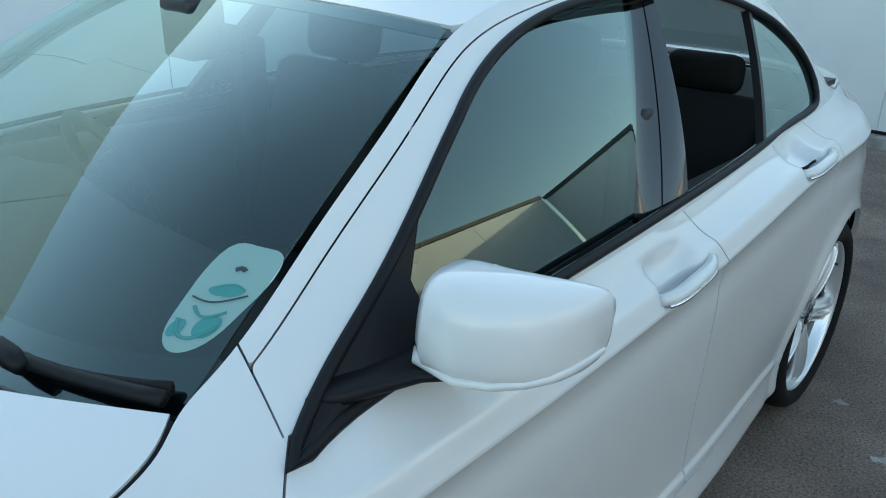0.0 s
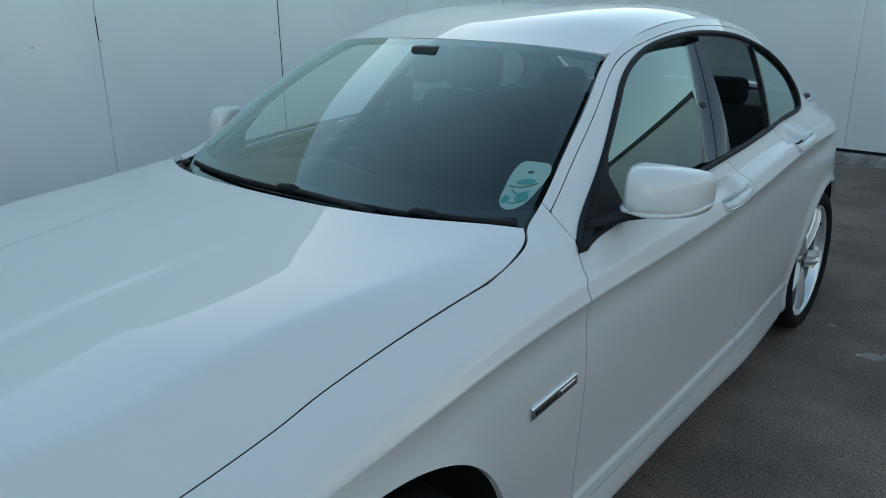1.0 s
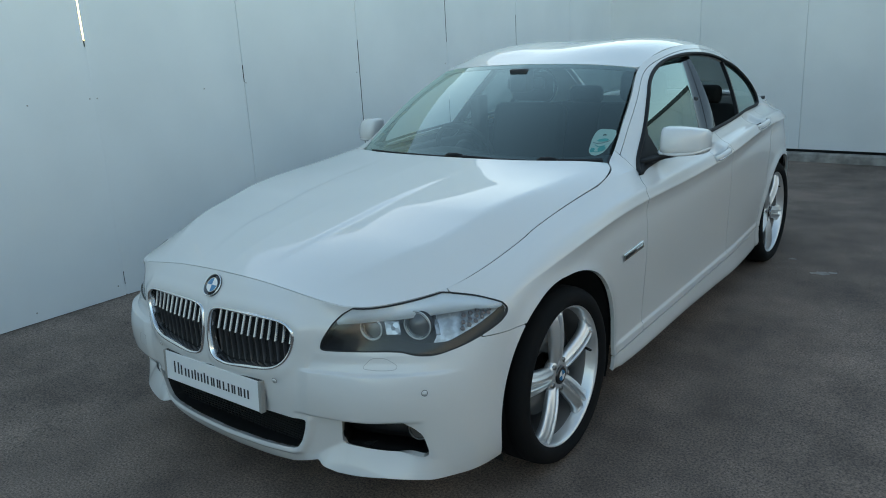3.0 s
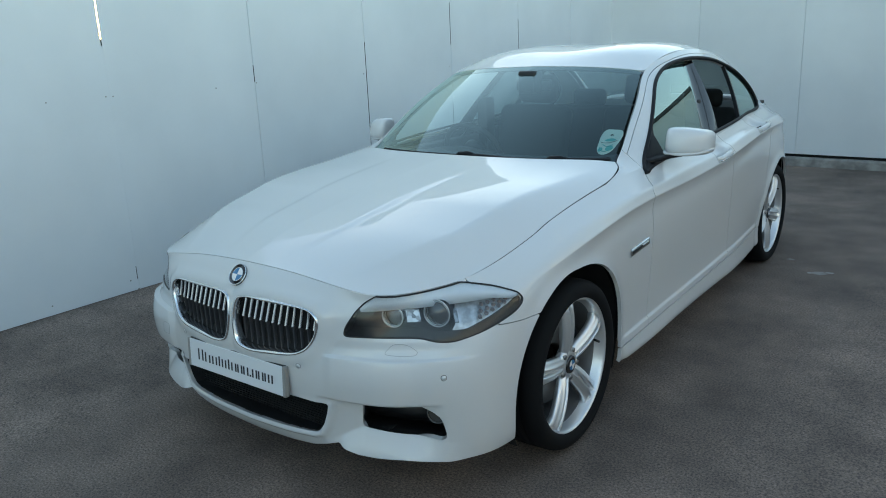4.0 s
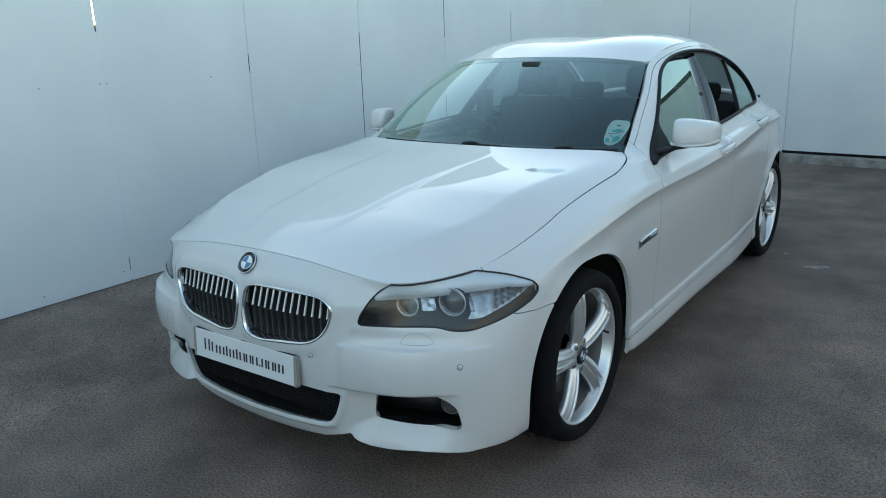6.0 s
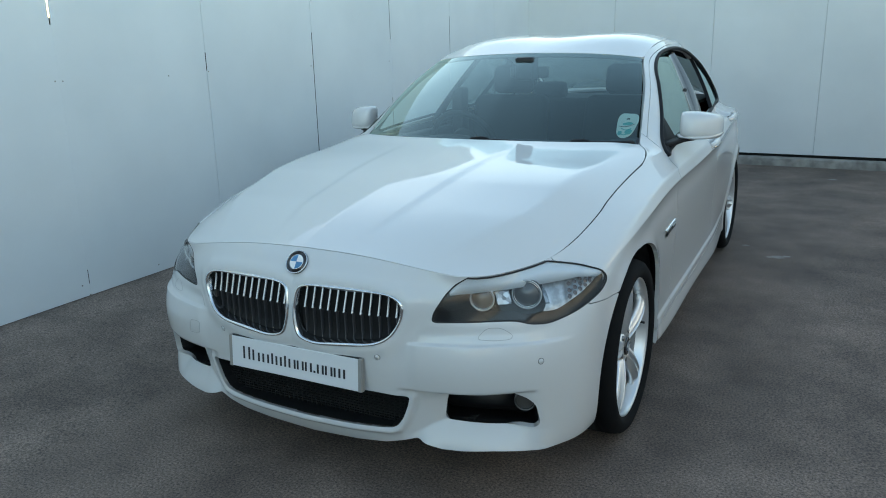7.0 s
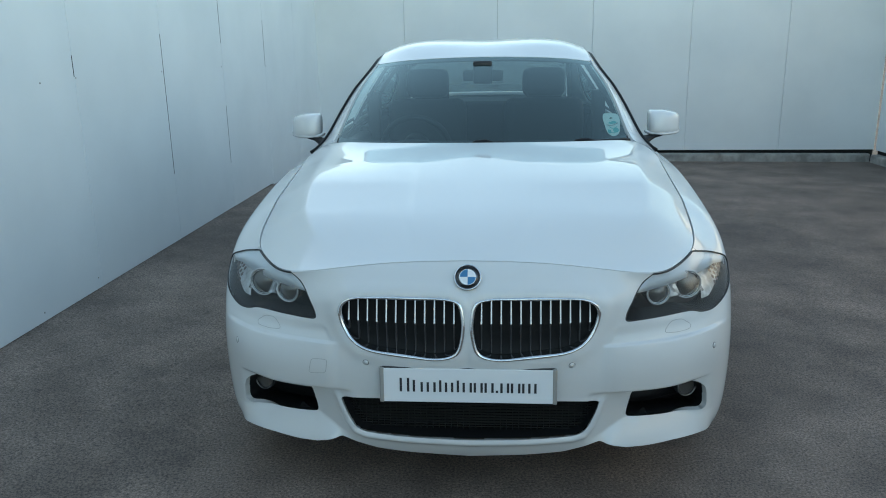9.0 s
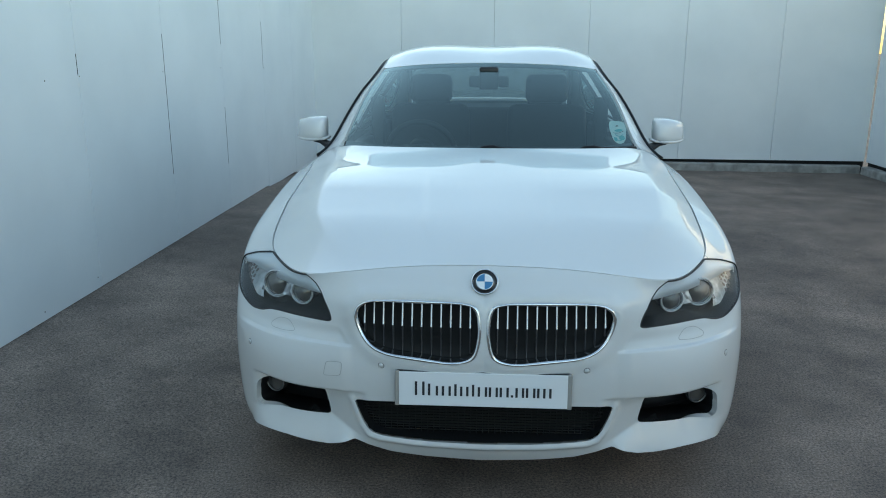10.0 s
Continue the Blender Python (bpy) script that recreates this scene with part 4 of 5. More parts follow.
for k in range(12):
    x = 0.042 + 0.0300 * k
    hit = [z for z in np.linspace(0.545, 0.745, 160) if sdf_poly(kline, [(x, z)])[0] < -0.011]
    z0, z1 = min(hit), max(hit)
    zs = np.r_[np.linspace(z0, 0.655, 9), np.linspace(0.659, z1, 8)]
    ys_ = np.array([on_skin_front(x, z)[0][1] for z in np.linspace(z0, z1, 12)])
    ys_ = np.polyval(np.polyfit(np.linspace(z0, z1, 12), ys_, 2), zs)
    # a bright upper blade leaning back over a set-back lower one, its dim reflection painted dark
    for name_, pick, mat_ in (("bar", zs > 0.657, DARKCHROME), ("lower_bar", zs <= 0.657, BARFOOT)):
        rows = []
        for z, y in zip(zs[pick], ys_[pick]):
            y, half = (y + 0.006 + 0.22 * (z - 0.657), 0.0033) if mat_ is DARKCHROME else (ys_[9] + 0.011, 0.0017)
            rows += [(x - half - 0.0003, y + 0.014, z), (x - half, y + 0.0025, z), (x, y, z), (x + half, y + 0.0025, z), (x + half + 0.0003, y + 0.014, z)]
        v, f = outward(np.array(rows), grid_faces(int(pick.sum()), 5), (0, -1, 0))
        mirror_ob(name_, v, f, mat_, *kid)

# lower intake, fog openings and the dark space behind the nose
iv, if_ = [], []
for x, z in np.asarray(INTAKE):
    p, _ = on_skin_front(abs(x), z)
    iv.append((math.copysign(p[0], x) if abs(x) > 1e-6 else 0.0, p[1] + 0.014, p[2]))
    iv.append((0.97 * x, -0.735, z * 0.97 + 0.01))
m = len(INTAKE)
if_ = [[2 * i, 2 * i + 1, 2 * ((i + 1) % m) + 1, 2 * ((i + 1) % m)] for i in range(m)]
part_of("intake_duct", mesh_of("intake_duct", iv, if_), BLACK, car, "black lower air intake", smooth=False)
mesh_rows = bmesh.new()
for k in range(14):
    z = 0.275 + 0.0098 * k
    half = max(x for x in np.linspace(0, 0.42, 200) if sdf_poly(INTAKE, [(x, z)])[0] < 0.002)
    box(mesh_rows, -half, half, -0.770, -0.765, z - 0.0012, z + 0.0012)
for k in range(-20, 21):
    box(mesh_rows, 0.02 * k - 0.0012, 0.02 * k + 0.0012, -0.768, -0.764, 0.265, 0.408)
part("intake_mesh", mesh_rows, GAP, car, smooth=False)
box_part("nose_backing", (-0.46, 0.46, -0.735, -0.70, 0.24, 0.76), GAP, car)

fogs = pair("fog_lamp_recess", "black recess with a round fog lamp")
fline = rounded(FOG, 2)
fmid = fline.mean(0)
fp = [on_skin_front(*(fmid + 1.03 * (q - fmid))) for q in fline]
v, n = [], len(fline)
fc = np.mean([p for p, _ in fp], 0)
for p, nn in fp:
    inner = fc + 0.93 * (p - fc)
    v += [p - 0.016 * nn, inner + np.array((-0.050, 0.085, 0))]
f = [[2 * i, 2 * i + 1, 2 * ((i + 1) % n) + 1, 2 * ((i + 1) % n)] for i in range(n)] + [[2 * i + 1 for i in range(n)]]
mirror_ob("recess", np.array(v), f, BLACK, *fogs)


def disc(bm, centre, normal, radius, depth, segments=32, top=None):
    q = Vector(normal).to_track_quat("Z", "Y").to_matrix().to_4x4()
    bmesh.ops.create_cone(bm, cap_ends=True, segments=segments, radius1=radius, radius2=top if top is not None else radius, depth=depth, matrix=Matrix.Translation(centre) @ q)
    return bm


def ring(bm, centre, normal, radius, tube_r, segments=40, sides=8):
    q = Vector(normal).to_track_quat("Z", "Y").to_matrix().to_4x4()
    m = Matrix.Translation(centre) @ q
    vs = [[bm.verts.new(m @ Vector(((radius + tube_r * math.cos(2 * math.pi * j / sides)) * math.cos(2 * math.pi * i / segments), (radius + tube_r * math.cos(2 * math.pi * j / sides)) * math.sin(2 * math.pi * i / segments), tube_r * math.sin(2 * math.pi * j / sides)))) for j in range(sides)] for i in range(segments)]
    for i in range(segments):
        for j in range(sides):
            bm.faces.new([vs[i][j], vs[(i + 1) % segments][j], vs[(i + 1) % segments][(j + 1) % sides], vs[i][(j + 1) % sides]])
    return bm


def dome(bm, centre, normal, radius, height, segments=28, rings=7):
    """A lens cap bulging along the normal."""
    q = Vector(normal).to_track_quat("Z", "Y").to_matrix().to_4x4()
    m = Matrix.Translation(centre) @ q
    top = bm.verts.new(m @ Vector((0, 0, height)))
    last = None
    for r in range(1, rings + 1):
        a = r / rings
        row = [bm.verts.new(m @ Vector((radius * a * math.cos(2 * math.pi * i / segments), radius * a * math.sin(2 * math.pi * i / segments), height * (1 - a * a)))) for i in range(segments)]
        for i in range(segments):
            j = (i + 1) % segments
            bm.faces.new([top, row[i], row[j]] if last is None else [last[i], row[i], row[j], last[j]])
        last = row
    return bm


for side, (sx, par) in enumerate(((1, fogs[0]), (-1, fogs[1]))):
    c = (sx * 0.718, -0.606, 0.362)
    d = (sx * 0.30, -0.95, 0)
    part("lamp_bowl", disc(bmesh.new(), c, d, 0.036, 0.03), LAMPBLACK, par)
    part("lamp_rim", ring(bmesh.new(), (c[0] + sx * 0.006, c[1] - 0.017, c[2]), d, 0.033, 0.0025), STEEL, par)
    part("lamp_lens", dome(bmesh.new(), (c[0] + sx * 0.005, c[1] - 0.016, c[2]), d, 0.029, 0.005), SMOKED, par)

# headlights
LIGHT_RING = material("light_ring", (0.58, 0.59, 0.60), 0.25, 0.4)
lamps = pair("headlight", "clear headlight with two ringed projectors under a pale brow")
LQ = LAMP_Q.reshape(SKIN.shape[:2])
lc = lamp_cut.reshape(SKIN.shape[:2])
v, f, _ = clip_grid(SKIN, np.where(SY.reshape(lc.shape) < -0.2, -lc - 0.003, -1))
v, f = shell(v, f, 0.006)
mirror_ob("cover", v - np.array((0.0015, -0.002, 0.0005)), f, CLEAR, *lamps)
fine = rounded(LAMP, 4)


def on_lamp(q, z):
    d = (LQ - q) ** 2 + (SKIN[..., 2] - z) ** 2
    a, b = np.unravel_index(np.argmin(d), d.shape)
    a, b = max(a, 1), min(max(b, 1), SKIN.shape[1] - 2)
    g2 = np.stack([LQ, SKIN[..., 2]], -1)
    du, dv = (g2[a + 1, b] - g2[a - 1, b]) / 2, (g2[a, b + 1] - g2[a, b - 1]) / 2
    k = np.clip(np.linalg.solve(np.array([du, dv]).T, np.array([q, z]) - g2[a, b]), -1, 1)
    n = np.cross(SKIN[a + 1, b] - SKIN[a - 1, b], SKIN[a, b + 1] - SKIN[a, b - 1])
    return SKIN[a, b] + k[0] * (SKIN[a + 1, b] - SKIN[a - 1, b]) / 2 + k[1] * (SKIN[a, b + 1] - SKIN[a, b - 1]) / 2, n / np.linalg.norm(n)


def top_z(q):
    b = SKIN[:, -1]
    return float(np.interp(q, *(lambda o: (LQ[o, -1], b[o, 2]))(np.where((b[:, 1] < -0.2) & (LQ[:, -1] > -0.2))[0]))) - 0.004


lamp_rim = [on_lamp(q, min(z, top_z(q))) for q, z in fine]
rp = np.array([p for p, _ in lamp_rim])
rn = np.array([n for _, n in lamp_rim])
keep = np.r_[True, np.linalg.norm(np.diff(rp, axis=0), axis=1) > 1e-4]
rp, rn = rp[keep], rn[keep]
mirror_ob("seal", *tube(rp - rn * 0.002, 0.0030, 6, closed=True), BLACK, *lamps)
# the bowl behind the cover
cen = rp.mean(0)
back = np.array((-0.56, 0.66, -0.02))
depth = 0.085
inner = cen + 0.90 * (rp - cen) + back * depth
k = len(rp)
bowl_v = np.vstack([rp - rn * 0.006, inner, [cen + back * (depth + 0.01)]])
bowl_f = [[i, (i + 1) % k, k + (i + 1) % k, k + i] for i in range(k)] + [[k + i, k + (i + 1) % k, 2 * k] for i in range(k)]
for e_, (v_, f_) in zip(lamps, ((bowl_v, bowl_f), flipped(bowl_v, bowl_f))):
    part_of("housing", mesh_of("housing", v_, f_), LAMPBLACK, e_, smooth=False)


def lamp_point(q, z, into):
    p, n = on_lamp(q, z)
    return p - n * into


# brow along the top edge; the sky's reflection is put into its pale bluish colour
qs = np.linspace(0.060, 0.596, 40)
brow = []
for q in qs:
    upper = min(top_z(q), float(np.interp(q, [0.0, 0.044, 0.078, 0.118, 0.365, 0.425, 0.515, 0.592], [0.66, 0.732, 0.762, 0.80, 0.802, 0.793, 0.775, 0.752]))) - 0.0015
    lower = min(upper - 0.004, float(np.interp(q, [0.060, 0.16, 0.30, 0.40, 0.50, 0.575], [0.732, 0.735, 0.741, 0.744, 0.747, 0.736])))
    a, b, c = lamp_point(q, upper, 0.006), lamp_point(q, 0.6 * upper + 0.4 * lower, 0.005), lamp_point(q, lower, 0.012)
    brow += [a, b, c, c + back * 0.03]
v, f = outward(np.array(brow), grid_faces(40, 4), (0.5, -0.8, 0))
mirror_ob("brow", v, f, material("lamp_brow", (0.66, 0.70, 0.74), 0.35, 0.0, 0.5), *lamps)
for name, q, z, r in (("projector", 0.162, 0.708, 0.038), ("projector", 0.306, 0.709, 0.046)):
    p, n = on_lamp(q, z)
    n = np.array((0.22, -0.97, 0.03))
    c = p + back * 0.040
    for sx, par in ((1, lamps[0]), (-1, lamps[1])):
        fl_ = np.array((sx, 1, 1))
        tubeob = part("projector", disc(bmesh.new(), (c - n * 0.028) * fl_, n * fl_, r * 0.98, 0.055), LAMPBLACK, par)
        part("corona_ring", ring(bmesh.new(), (c + n * 0.002) * fl_, n * fl_, r, 0.0024), LIGHT_RING, par, "pale light ring")
        part("lens_rim", ring(bmesh.new(), (c + n * 0.001) * fl_, n * fl_, r * 0.88, 0.0016), CHROME, par)
        part("lens", dome(bmesh.new(), (c + n * 0.001) * fl_, n * fl_, r * 0.80, r * 0.35), SMOKED, par, "dark glass lens")
# bright cell between and outside the projectors, with indicator facets
for q0, q1, z0, z1 in ((0.206, 0.252, 0.698, 0.738), (0.364, 0.378, 0.690, 0.738)):
    pts = []
    for q in np.linspace(q0, q1, 6):
        for z in np.linspace(z0, z1, 6):
            pts.append(lamp_point(q, z, 0.030) )
    v, f = outward(np.array(pts), grid_faces(6, 6), (0.5, -0.8, 0))
    mirror_ob("reflector", v, f, DIMFOIL, *lamps)
for a in range(5):
    for b in range(3):
        q, z = 0.452 + 0.024 * a + 0.005 * b, 0.700 + 0.008 * a + 0.0185 * b - 0.002 * a * b
        if sdf_poly(LAMP, [(q, z)])[0] > -0.012:
            continue
        p = lamp_point(q, z, 0.022)
        _, n = on_lamp(q, z)
        bm = dome(bmesh.new(), p, n, 0.0085, 0.003, 6, 3)
        v = np.array([w.co[:] for w in bm.verts])
        bm.verts.index_update()
        f = [[w.index for w in q_.verts] for q_ in bm.faces]
        bm.free()
        mirror_ob("facet", v, f, AMBER, *lamps)
pts = []
for u in np.linspace(0, 1, 14):
    for w in np.linspace(0, 1, 8):
        z = 0.664 + 0.084 * w
        q = 0.306 + math.sqrt(0.066**2 - (z - 0.712) ** 2)
        q += (0.598 - q) * u
        low = 0.668 + 0.34 * max(0.0, q - 0.40)
        pts.append(lamp_point(q, low + (0.762 - low) * w, 0.034))
v, f = outward(np.array(pts), grid_faces(14, 8), (0.5, -0.8, 0))
mirror_ob("side_reflector", v, f, SIDEFOIL, *lamps)

# roundel
def roundel(name, centre, normal, radius, parent, spin=0.0):
    """A dark ring round four quarters, blue and white."""
    e = new(name)
    e.parent = parent
    q = Vector(normal).to_track_quat("Z", "Y").to_matrix().to_4x4()
    m = Matrix.Translation(centre) @ q @ pose(0, 0, 0, 0, 0, spin)
    b = bmesh.new()
    disc(b, centre, normal, radius, 0.008, 40)
    part("disc", b, TRIM, e)
    part("rim", ring(bmesh.new(), Vector(centre) + 0.004 * Vector(normal).normalized(), normal, radius * 0.97, radius * 0.05), CHROME, e)
    part("inner_rim", ring(bmesh.new(), Vector(centre) + 0.0042 * Vector(normal).normalized(), normal, radius * 0.62, radius * 0.03), CHROME, e)
    for k in range(4):
        bm = bmesh.new()
        c = bm.verts.new(m @ Vector((0, 0, 0.0058)))
        arc = [bm.verts.new(m @ Vector((0.6 * radius * math.cos(a), 0.6 * radius * math.sin(a), 0.0050))) for a in np.linspace(k * math.pi / 2, (k + 1) * math.pi / 2, 9)]
        for i in range(8):
            bm.faces.new([c, arc[i], arc[i + 1]])
        part("quarter", bm, (WHITE, BLUE)[k % 2], e, smooth=False)
    return e


p0 = on_skin_front(0.001, 0.797)
roundel("badge", (0, p0[0][1] - 0.003, 0.797), (0, -0.80, 0.60), 0.041, car, spin=0)["label"] = "round emblem in blue, white and black"

# number plate with dark lettering shown as bars
plate = new("number_plate")
plate.parent = car
plate["label"] = "white plate with a row of dark lettering"
tilt = pose(0, -0.876, 0.468, -4, 0, 0)


def plate_box(name, x0, x1, y0, y1, z0, z1, mat, bevel=0.0):
    bm = box(bmesh.new(), x0, x1, y0, y1, z0, z1, bevel)
    bm.transform(tilt)
    return part(name, bm, mat, plate, smooth=False)


plate_box("panel", -0.262, 0.262, -0.003, 0.003, -0.054, 0.054, PLATE, 0.002)
plate_box("backing", -0.268, 0.268, 0.003, 0.018, -0.057, 0.057, BLACK, 0.004)
for sx in (-1, 1):
    plate_box("end_cap", sx * 0.266 - 0.007, sx * 0.266 + 0.007, -0.0045, 0.016, -0.056, 0.056, HOLDER, 0.003)
wide = [0.030, 0.018, 0.020, 0.028, 0.018, 0.026, 0.018, 0.029, 0.028, 0.028, 0.010, 0.027, 0.029, 0.044]
tall = [1.0, 0.86, 0.70, 0.70, 0.86, 0.70, 0.86, 0.70, 0.70, 0.70, 0.16, 0.70, 0.70, 0.70]
xx = -sum(wide) / 2 - 0.0052 * 6.5
for w, h in zip(wide, tall):
    top = -0.020 + 0.044 * h
    bm = bmesh.new()
    stems = 3 if w > 0.04 else 2 if w > 0.024 else 1
    thick = 0.0072
    for k in range(stems):
        cx = xx + thick / 2 + (w - thick) * (k / max(1, stems - 1) if stems > 1 else 0.5)
        box(bm, cx - thick / 2, cx + thick / 2, -0.0042, -0.003, -0.020, top)
    bm.transform(tilt)
    part("letter_bar", bm, INK, plate, smooth=False)
    xx += w + 0.0052

# small fittings of the bumper: parking sensors, washer flap, tow cover
for x, z in ((0.318, 0.531), (0.792, 0.526)):
    p, n = on_skin_front(x, z)
    for sx in (1, -1):
        fl_ = np.array((sx, 1, 1))
        e = part("parking_sensor", disc(bmesh.new(), (p + 0.0000 * n) * fl_, n * fl_, 0.0085, 0.003, 20), PAINT, car)
        part("sensor_gap", ring(bmesh.new(), (p + -0.0003 * n) * fl_, n * fl_, 0.0095, 0.0009, 24, 6), BLACK, e)


def outline(name, corners, parents, front=True, r=0.0008, mat=None):
    base_line = rounded(corners, 3)
    line = np.array([a_ + (b_ - a_) * k_ / 3 for a_, b_ in zip(base_line, np.roll(base_line, -1, 0)) for k_ in range(3)])
    pn = [on_skin_front(x, z) for x, z in line]
    v, f = tube(np.array([p + 0.0001 * n for p, n in pn]), r, 5, closed=True)
    if parents == "right":
        part_of(name, mesh_of(name, *flipped(v, f)), mat or SEAM, car)
    else:
        mirror_ob(name, v, f, mat or SEAM, car, car)


SEAM = material("shut_line", (0.34, 0.34, 0.34), 0.7)
outline("washer_flap", [(0.610, 0.598), (0.636, 0.631), (0.674, 0.630), (0.708, 0.606), (0.704, 0.594), (0.66, 0.593)], "both")
outline("tow_cover", [(0.445, 0.532), (0.47, 0.533), (0.497, 0.530), (0.503, 0.505), (0.508, 0.482), (0.48, 0.484), (0.452, 0.487), (0.447, 0.51)], "right")

# side vent behind the front wheel
v_pts = [on_skin_side(y, z) for y, z in zip(np.linspace(0.492, 0.686, 16), np.linspace(0.672, 0.682, 16))]
vp, vn = np.array([p for p, _ in v_pts]), np.array([n for _, n in v_pts])
vp[:, 1] = np.linspace(0.492, 0.686, 16)
vp[:, 2] = np.linspace(0.672, 0.684, 16)
vents = pair("side_vent", "chrome side vent")
mirror_ob("vent_frame", *strip(vp, vn, 0.034, 0.007), CHROME, *vents)
mirror_ob("vent_slot", *strip(vp[1:9] + (0, 0, 0.001), vn[1:9], 0.018, 0.0085), BLACK, *vents)
mirror_ob("repeater", *strip(vp[9:15], vn[9:15], 0.016, 0.0085), REFLECTOR, *vents)


# ---- wheels ----
def revolve(profile, n=64):
    """Turns (x, r) pairs round the axle: verts and faces."""
    v = [(x, r * math.cos(2 * math.pi * i / n), r * math.sin(2 * math.pi * i / n)) for x, r in profile for i in range(n)]
    return np.array(v), grid_faces(len(profile), n, wrap=True)


def loft(sections, cap=True):
    s = np.asarray(sections)
    n, m = s.shape[:2]
    f = grid_faces(n, m, wrap=True)
    if cap:
        f += [list(range(m)), [(n - 1) * m + i for i in reversed(range(m))]]
    return s.reshape(-1, 3), f


def tidy(name, v, f, mat, parent, label="", smooth=True):
    bm = bmesh.new()
    bm.from_mesh(mesh_of(name, v, f))
    bmesh.ops.recalc_face_normals(bm, faces=bm.faces)
    return part(name, bm, mat, parent, label, smooth)


# the barrel has a darker, duller grey than the rim and spokes
BARREL = material("dark_grey_barrel", (0.30, 0.30, 0.30), 0.5, 0.7)


def build_wheel(e):
    """A 19-inch alloy with five double spokes; x points out of the car, the rim's face near x = 0."""
    tidy("tyre", *revolve([(-0.010, 0.262), (0.004, 0.269), (0.014, 0.281), (0.018, 0.296), (0.013, 0.314), (0.002, 0.3275), (-0.014, 0.334), (-0.030, 0.3365), (-0.050, 0.337), (-0.054, 0.331), (-0.060, 0.331), (-0.064, 0.337), (-0.100, 0.338), (-0.104, 0.331), (-0.112, 0.331), (-0.116, 0.338), (-0.150, 0.337), (-0.154, 0.331), (-0.160, 0.331), (-0.164, 0.3365), (-0.190, 0.334), (-0.210, 0.325), (-0.222, 0.295), (-0.215, 0.262), (-0.200, 0.247)], 72), RUBBER, e, "black low-profile tyre")
    tidy("rim", *revolve([(-0.012, 0.2475), (-0.003, 0.2540), (0.001, 0.2525), (0.000, 0.2470), (-0.008, 0.2420), (-0.022, 0.2390), (-0.045, 0.2310)], 72), SILVER, e, "silver rim")
    tidy("barrel", *revolve([(-0.0455, 0.2308), (-0.080, 0.2250), (-0.150, 0.2250), (-0.190, 0.2380), (-0.205, 0.2470)], 72), BARREL, e)
    for k in range(5):
        th = 2 * math.pi * k / 5 + 0.32
        for sgn in (-1, 1):
            secs = []
            for r, near, far, front, deep in ((0.034, 0.003, 0.024, -0.028, 0.026), (0.060, 0.0035, 0.031, -0.020, 0.030), (0.090, 0.0040, 0.035, -0.012, 0.034), (0.125, 0.0045, 0.0375, -0.006, 0.036), (0.160, 0.0050, 0.0385, -0.003, 0.036), (0.195, 0.0060, 0.040, -0.003, 0.038), (0.220, 0.0070, 0.044, -0.006, 0.042), (0.244, 0.008, 0.054, -0.012, 0.048)):
                near, far = near + 0.003, far + 0.001
                w = far - near
                ring_ = []
                for tang, b in ((near, -deep), (near, -0.012), (near + 0.0015, -0.001), (near + 0.0045, 0.0), (near + 0.0085, -0.001), (near + 0.0105, -0.0055), (near + 0.0115 + 0.4 * (w - 0.0115), -0.0085), (far - 0.002, -0.0155), (far, -0.021), (far, -deep)):
                    ring_.append((front + b, r * math.cos(th) - sgn * tang * math.sin(th), r * math.sin(th) + sgn * tang * math.cos(th)))
                secs.append(ring_)
            tidy("spoke", *loft(secs), SILVER, e)
        secs = []
        for r, half in ((0.05, 0.008), (0.12, 0.009), (0.20, 0.012), (0.240, 0.016)):
            secs.append([(x, r * math.cos(th) - t * math.sin(th), r * math.sin(th) + t * math.cos(th)) for x, t in ((-0.040, -half), (-0.026, -half), (-0.026, half), (-0.040, half))])
        tidy("web", *loft(secs), SILVER, e, smooth=False)
    tidy("hub", *revolve([(-0.060, 0.0), (-0.060, 0.072), (-0.040, 0.074), (-0.029, 0.066), (-0.024, 0.050), (-0.022, 0.040), (-0.025, 0.037), (-0.025, 0.0)], 40), SILVER, e)
    tidy("centre_cap", *revolve([(-0.025, 0.0365), (-0.018, 0.0350), (-0.0165, 0.030), (-0.016, 0.0)], 32), TRIM, e, "dark centre cap")
    for k in range(4):
        pts = [(-0.015, 0, 0)] + [(-0.0154, 0.021 * math.cos(a), 0.021 * math.sin(a)) for a in np.linspace(k * math.pi / 2, (k + 1) * math.pi / 2, 7)]
        tidy("cap_quarter", np.array(pts), [[0, i, i + 1] for i in range(1, 7)], (BLUE, WHITE)[k % 2], e, smooth=False)
    for k in range(5):
        th = 2 * math.pi * (k + 0.5) / 5 + 0.32
        part("wheel_bolt", disc(bmesh.new(), (-0.032, 0.058 * math.cos(th), 0.058 * math.sin(th)), (1, 0, 0), 0.0105, 0.02, 6), STEEL, e)
    tidy("brake_disc", *revolve([(-0.105, 0.07), (-0.105, 0.172), (-0.135, 0.172), (-0.135, 0.07)], 48), STEEL, e)
    secs = [[(x, r * math.cos(a), r * math.sin(a)) for x, r in ((-0.085, 0.115), (-0.080, 0.165), (-0.090, 0.188), (-0.150, 0.188), (-0.150, 0.115))] for a in np.linspace(-0.5, 0.5, 8)]
    tidy("brake_caliper", *loft(secs), LAMPBLACK, e)
    th = 2 * math.pi * 0.0
    part("valve", disc(bmesh.new(), (-0.022, 0.222 * math.cos(th), 0.222 * math.sin(th)), (1, -0.3 * math.cos(th), -0.3 * math.sin(th)), 0.005, 0.035, 10), BLACK, e)


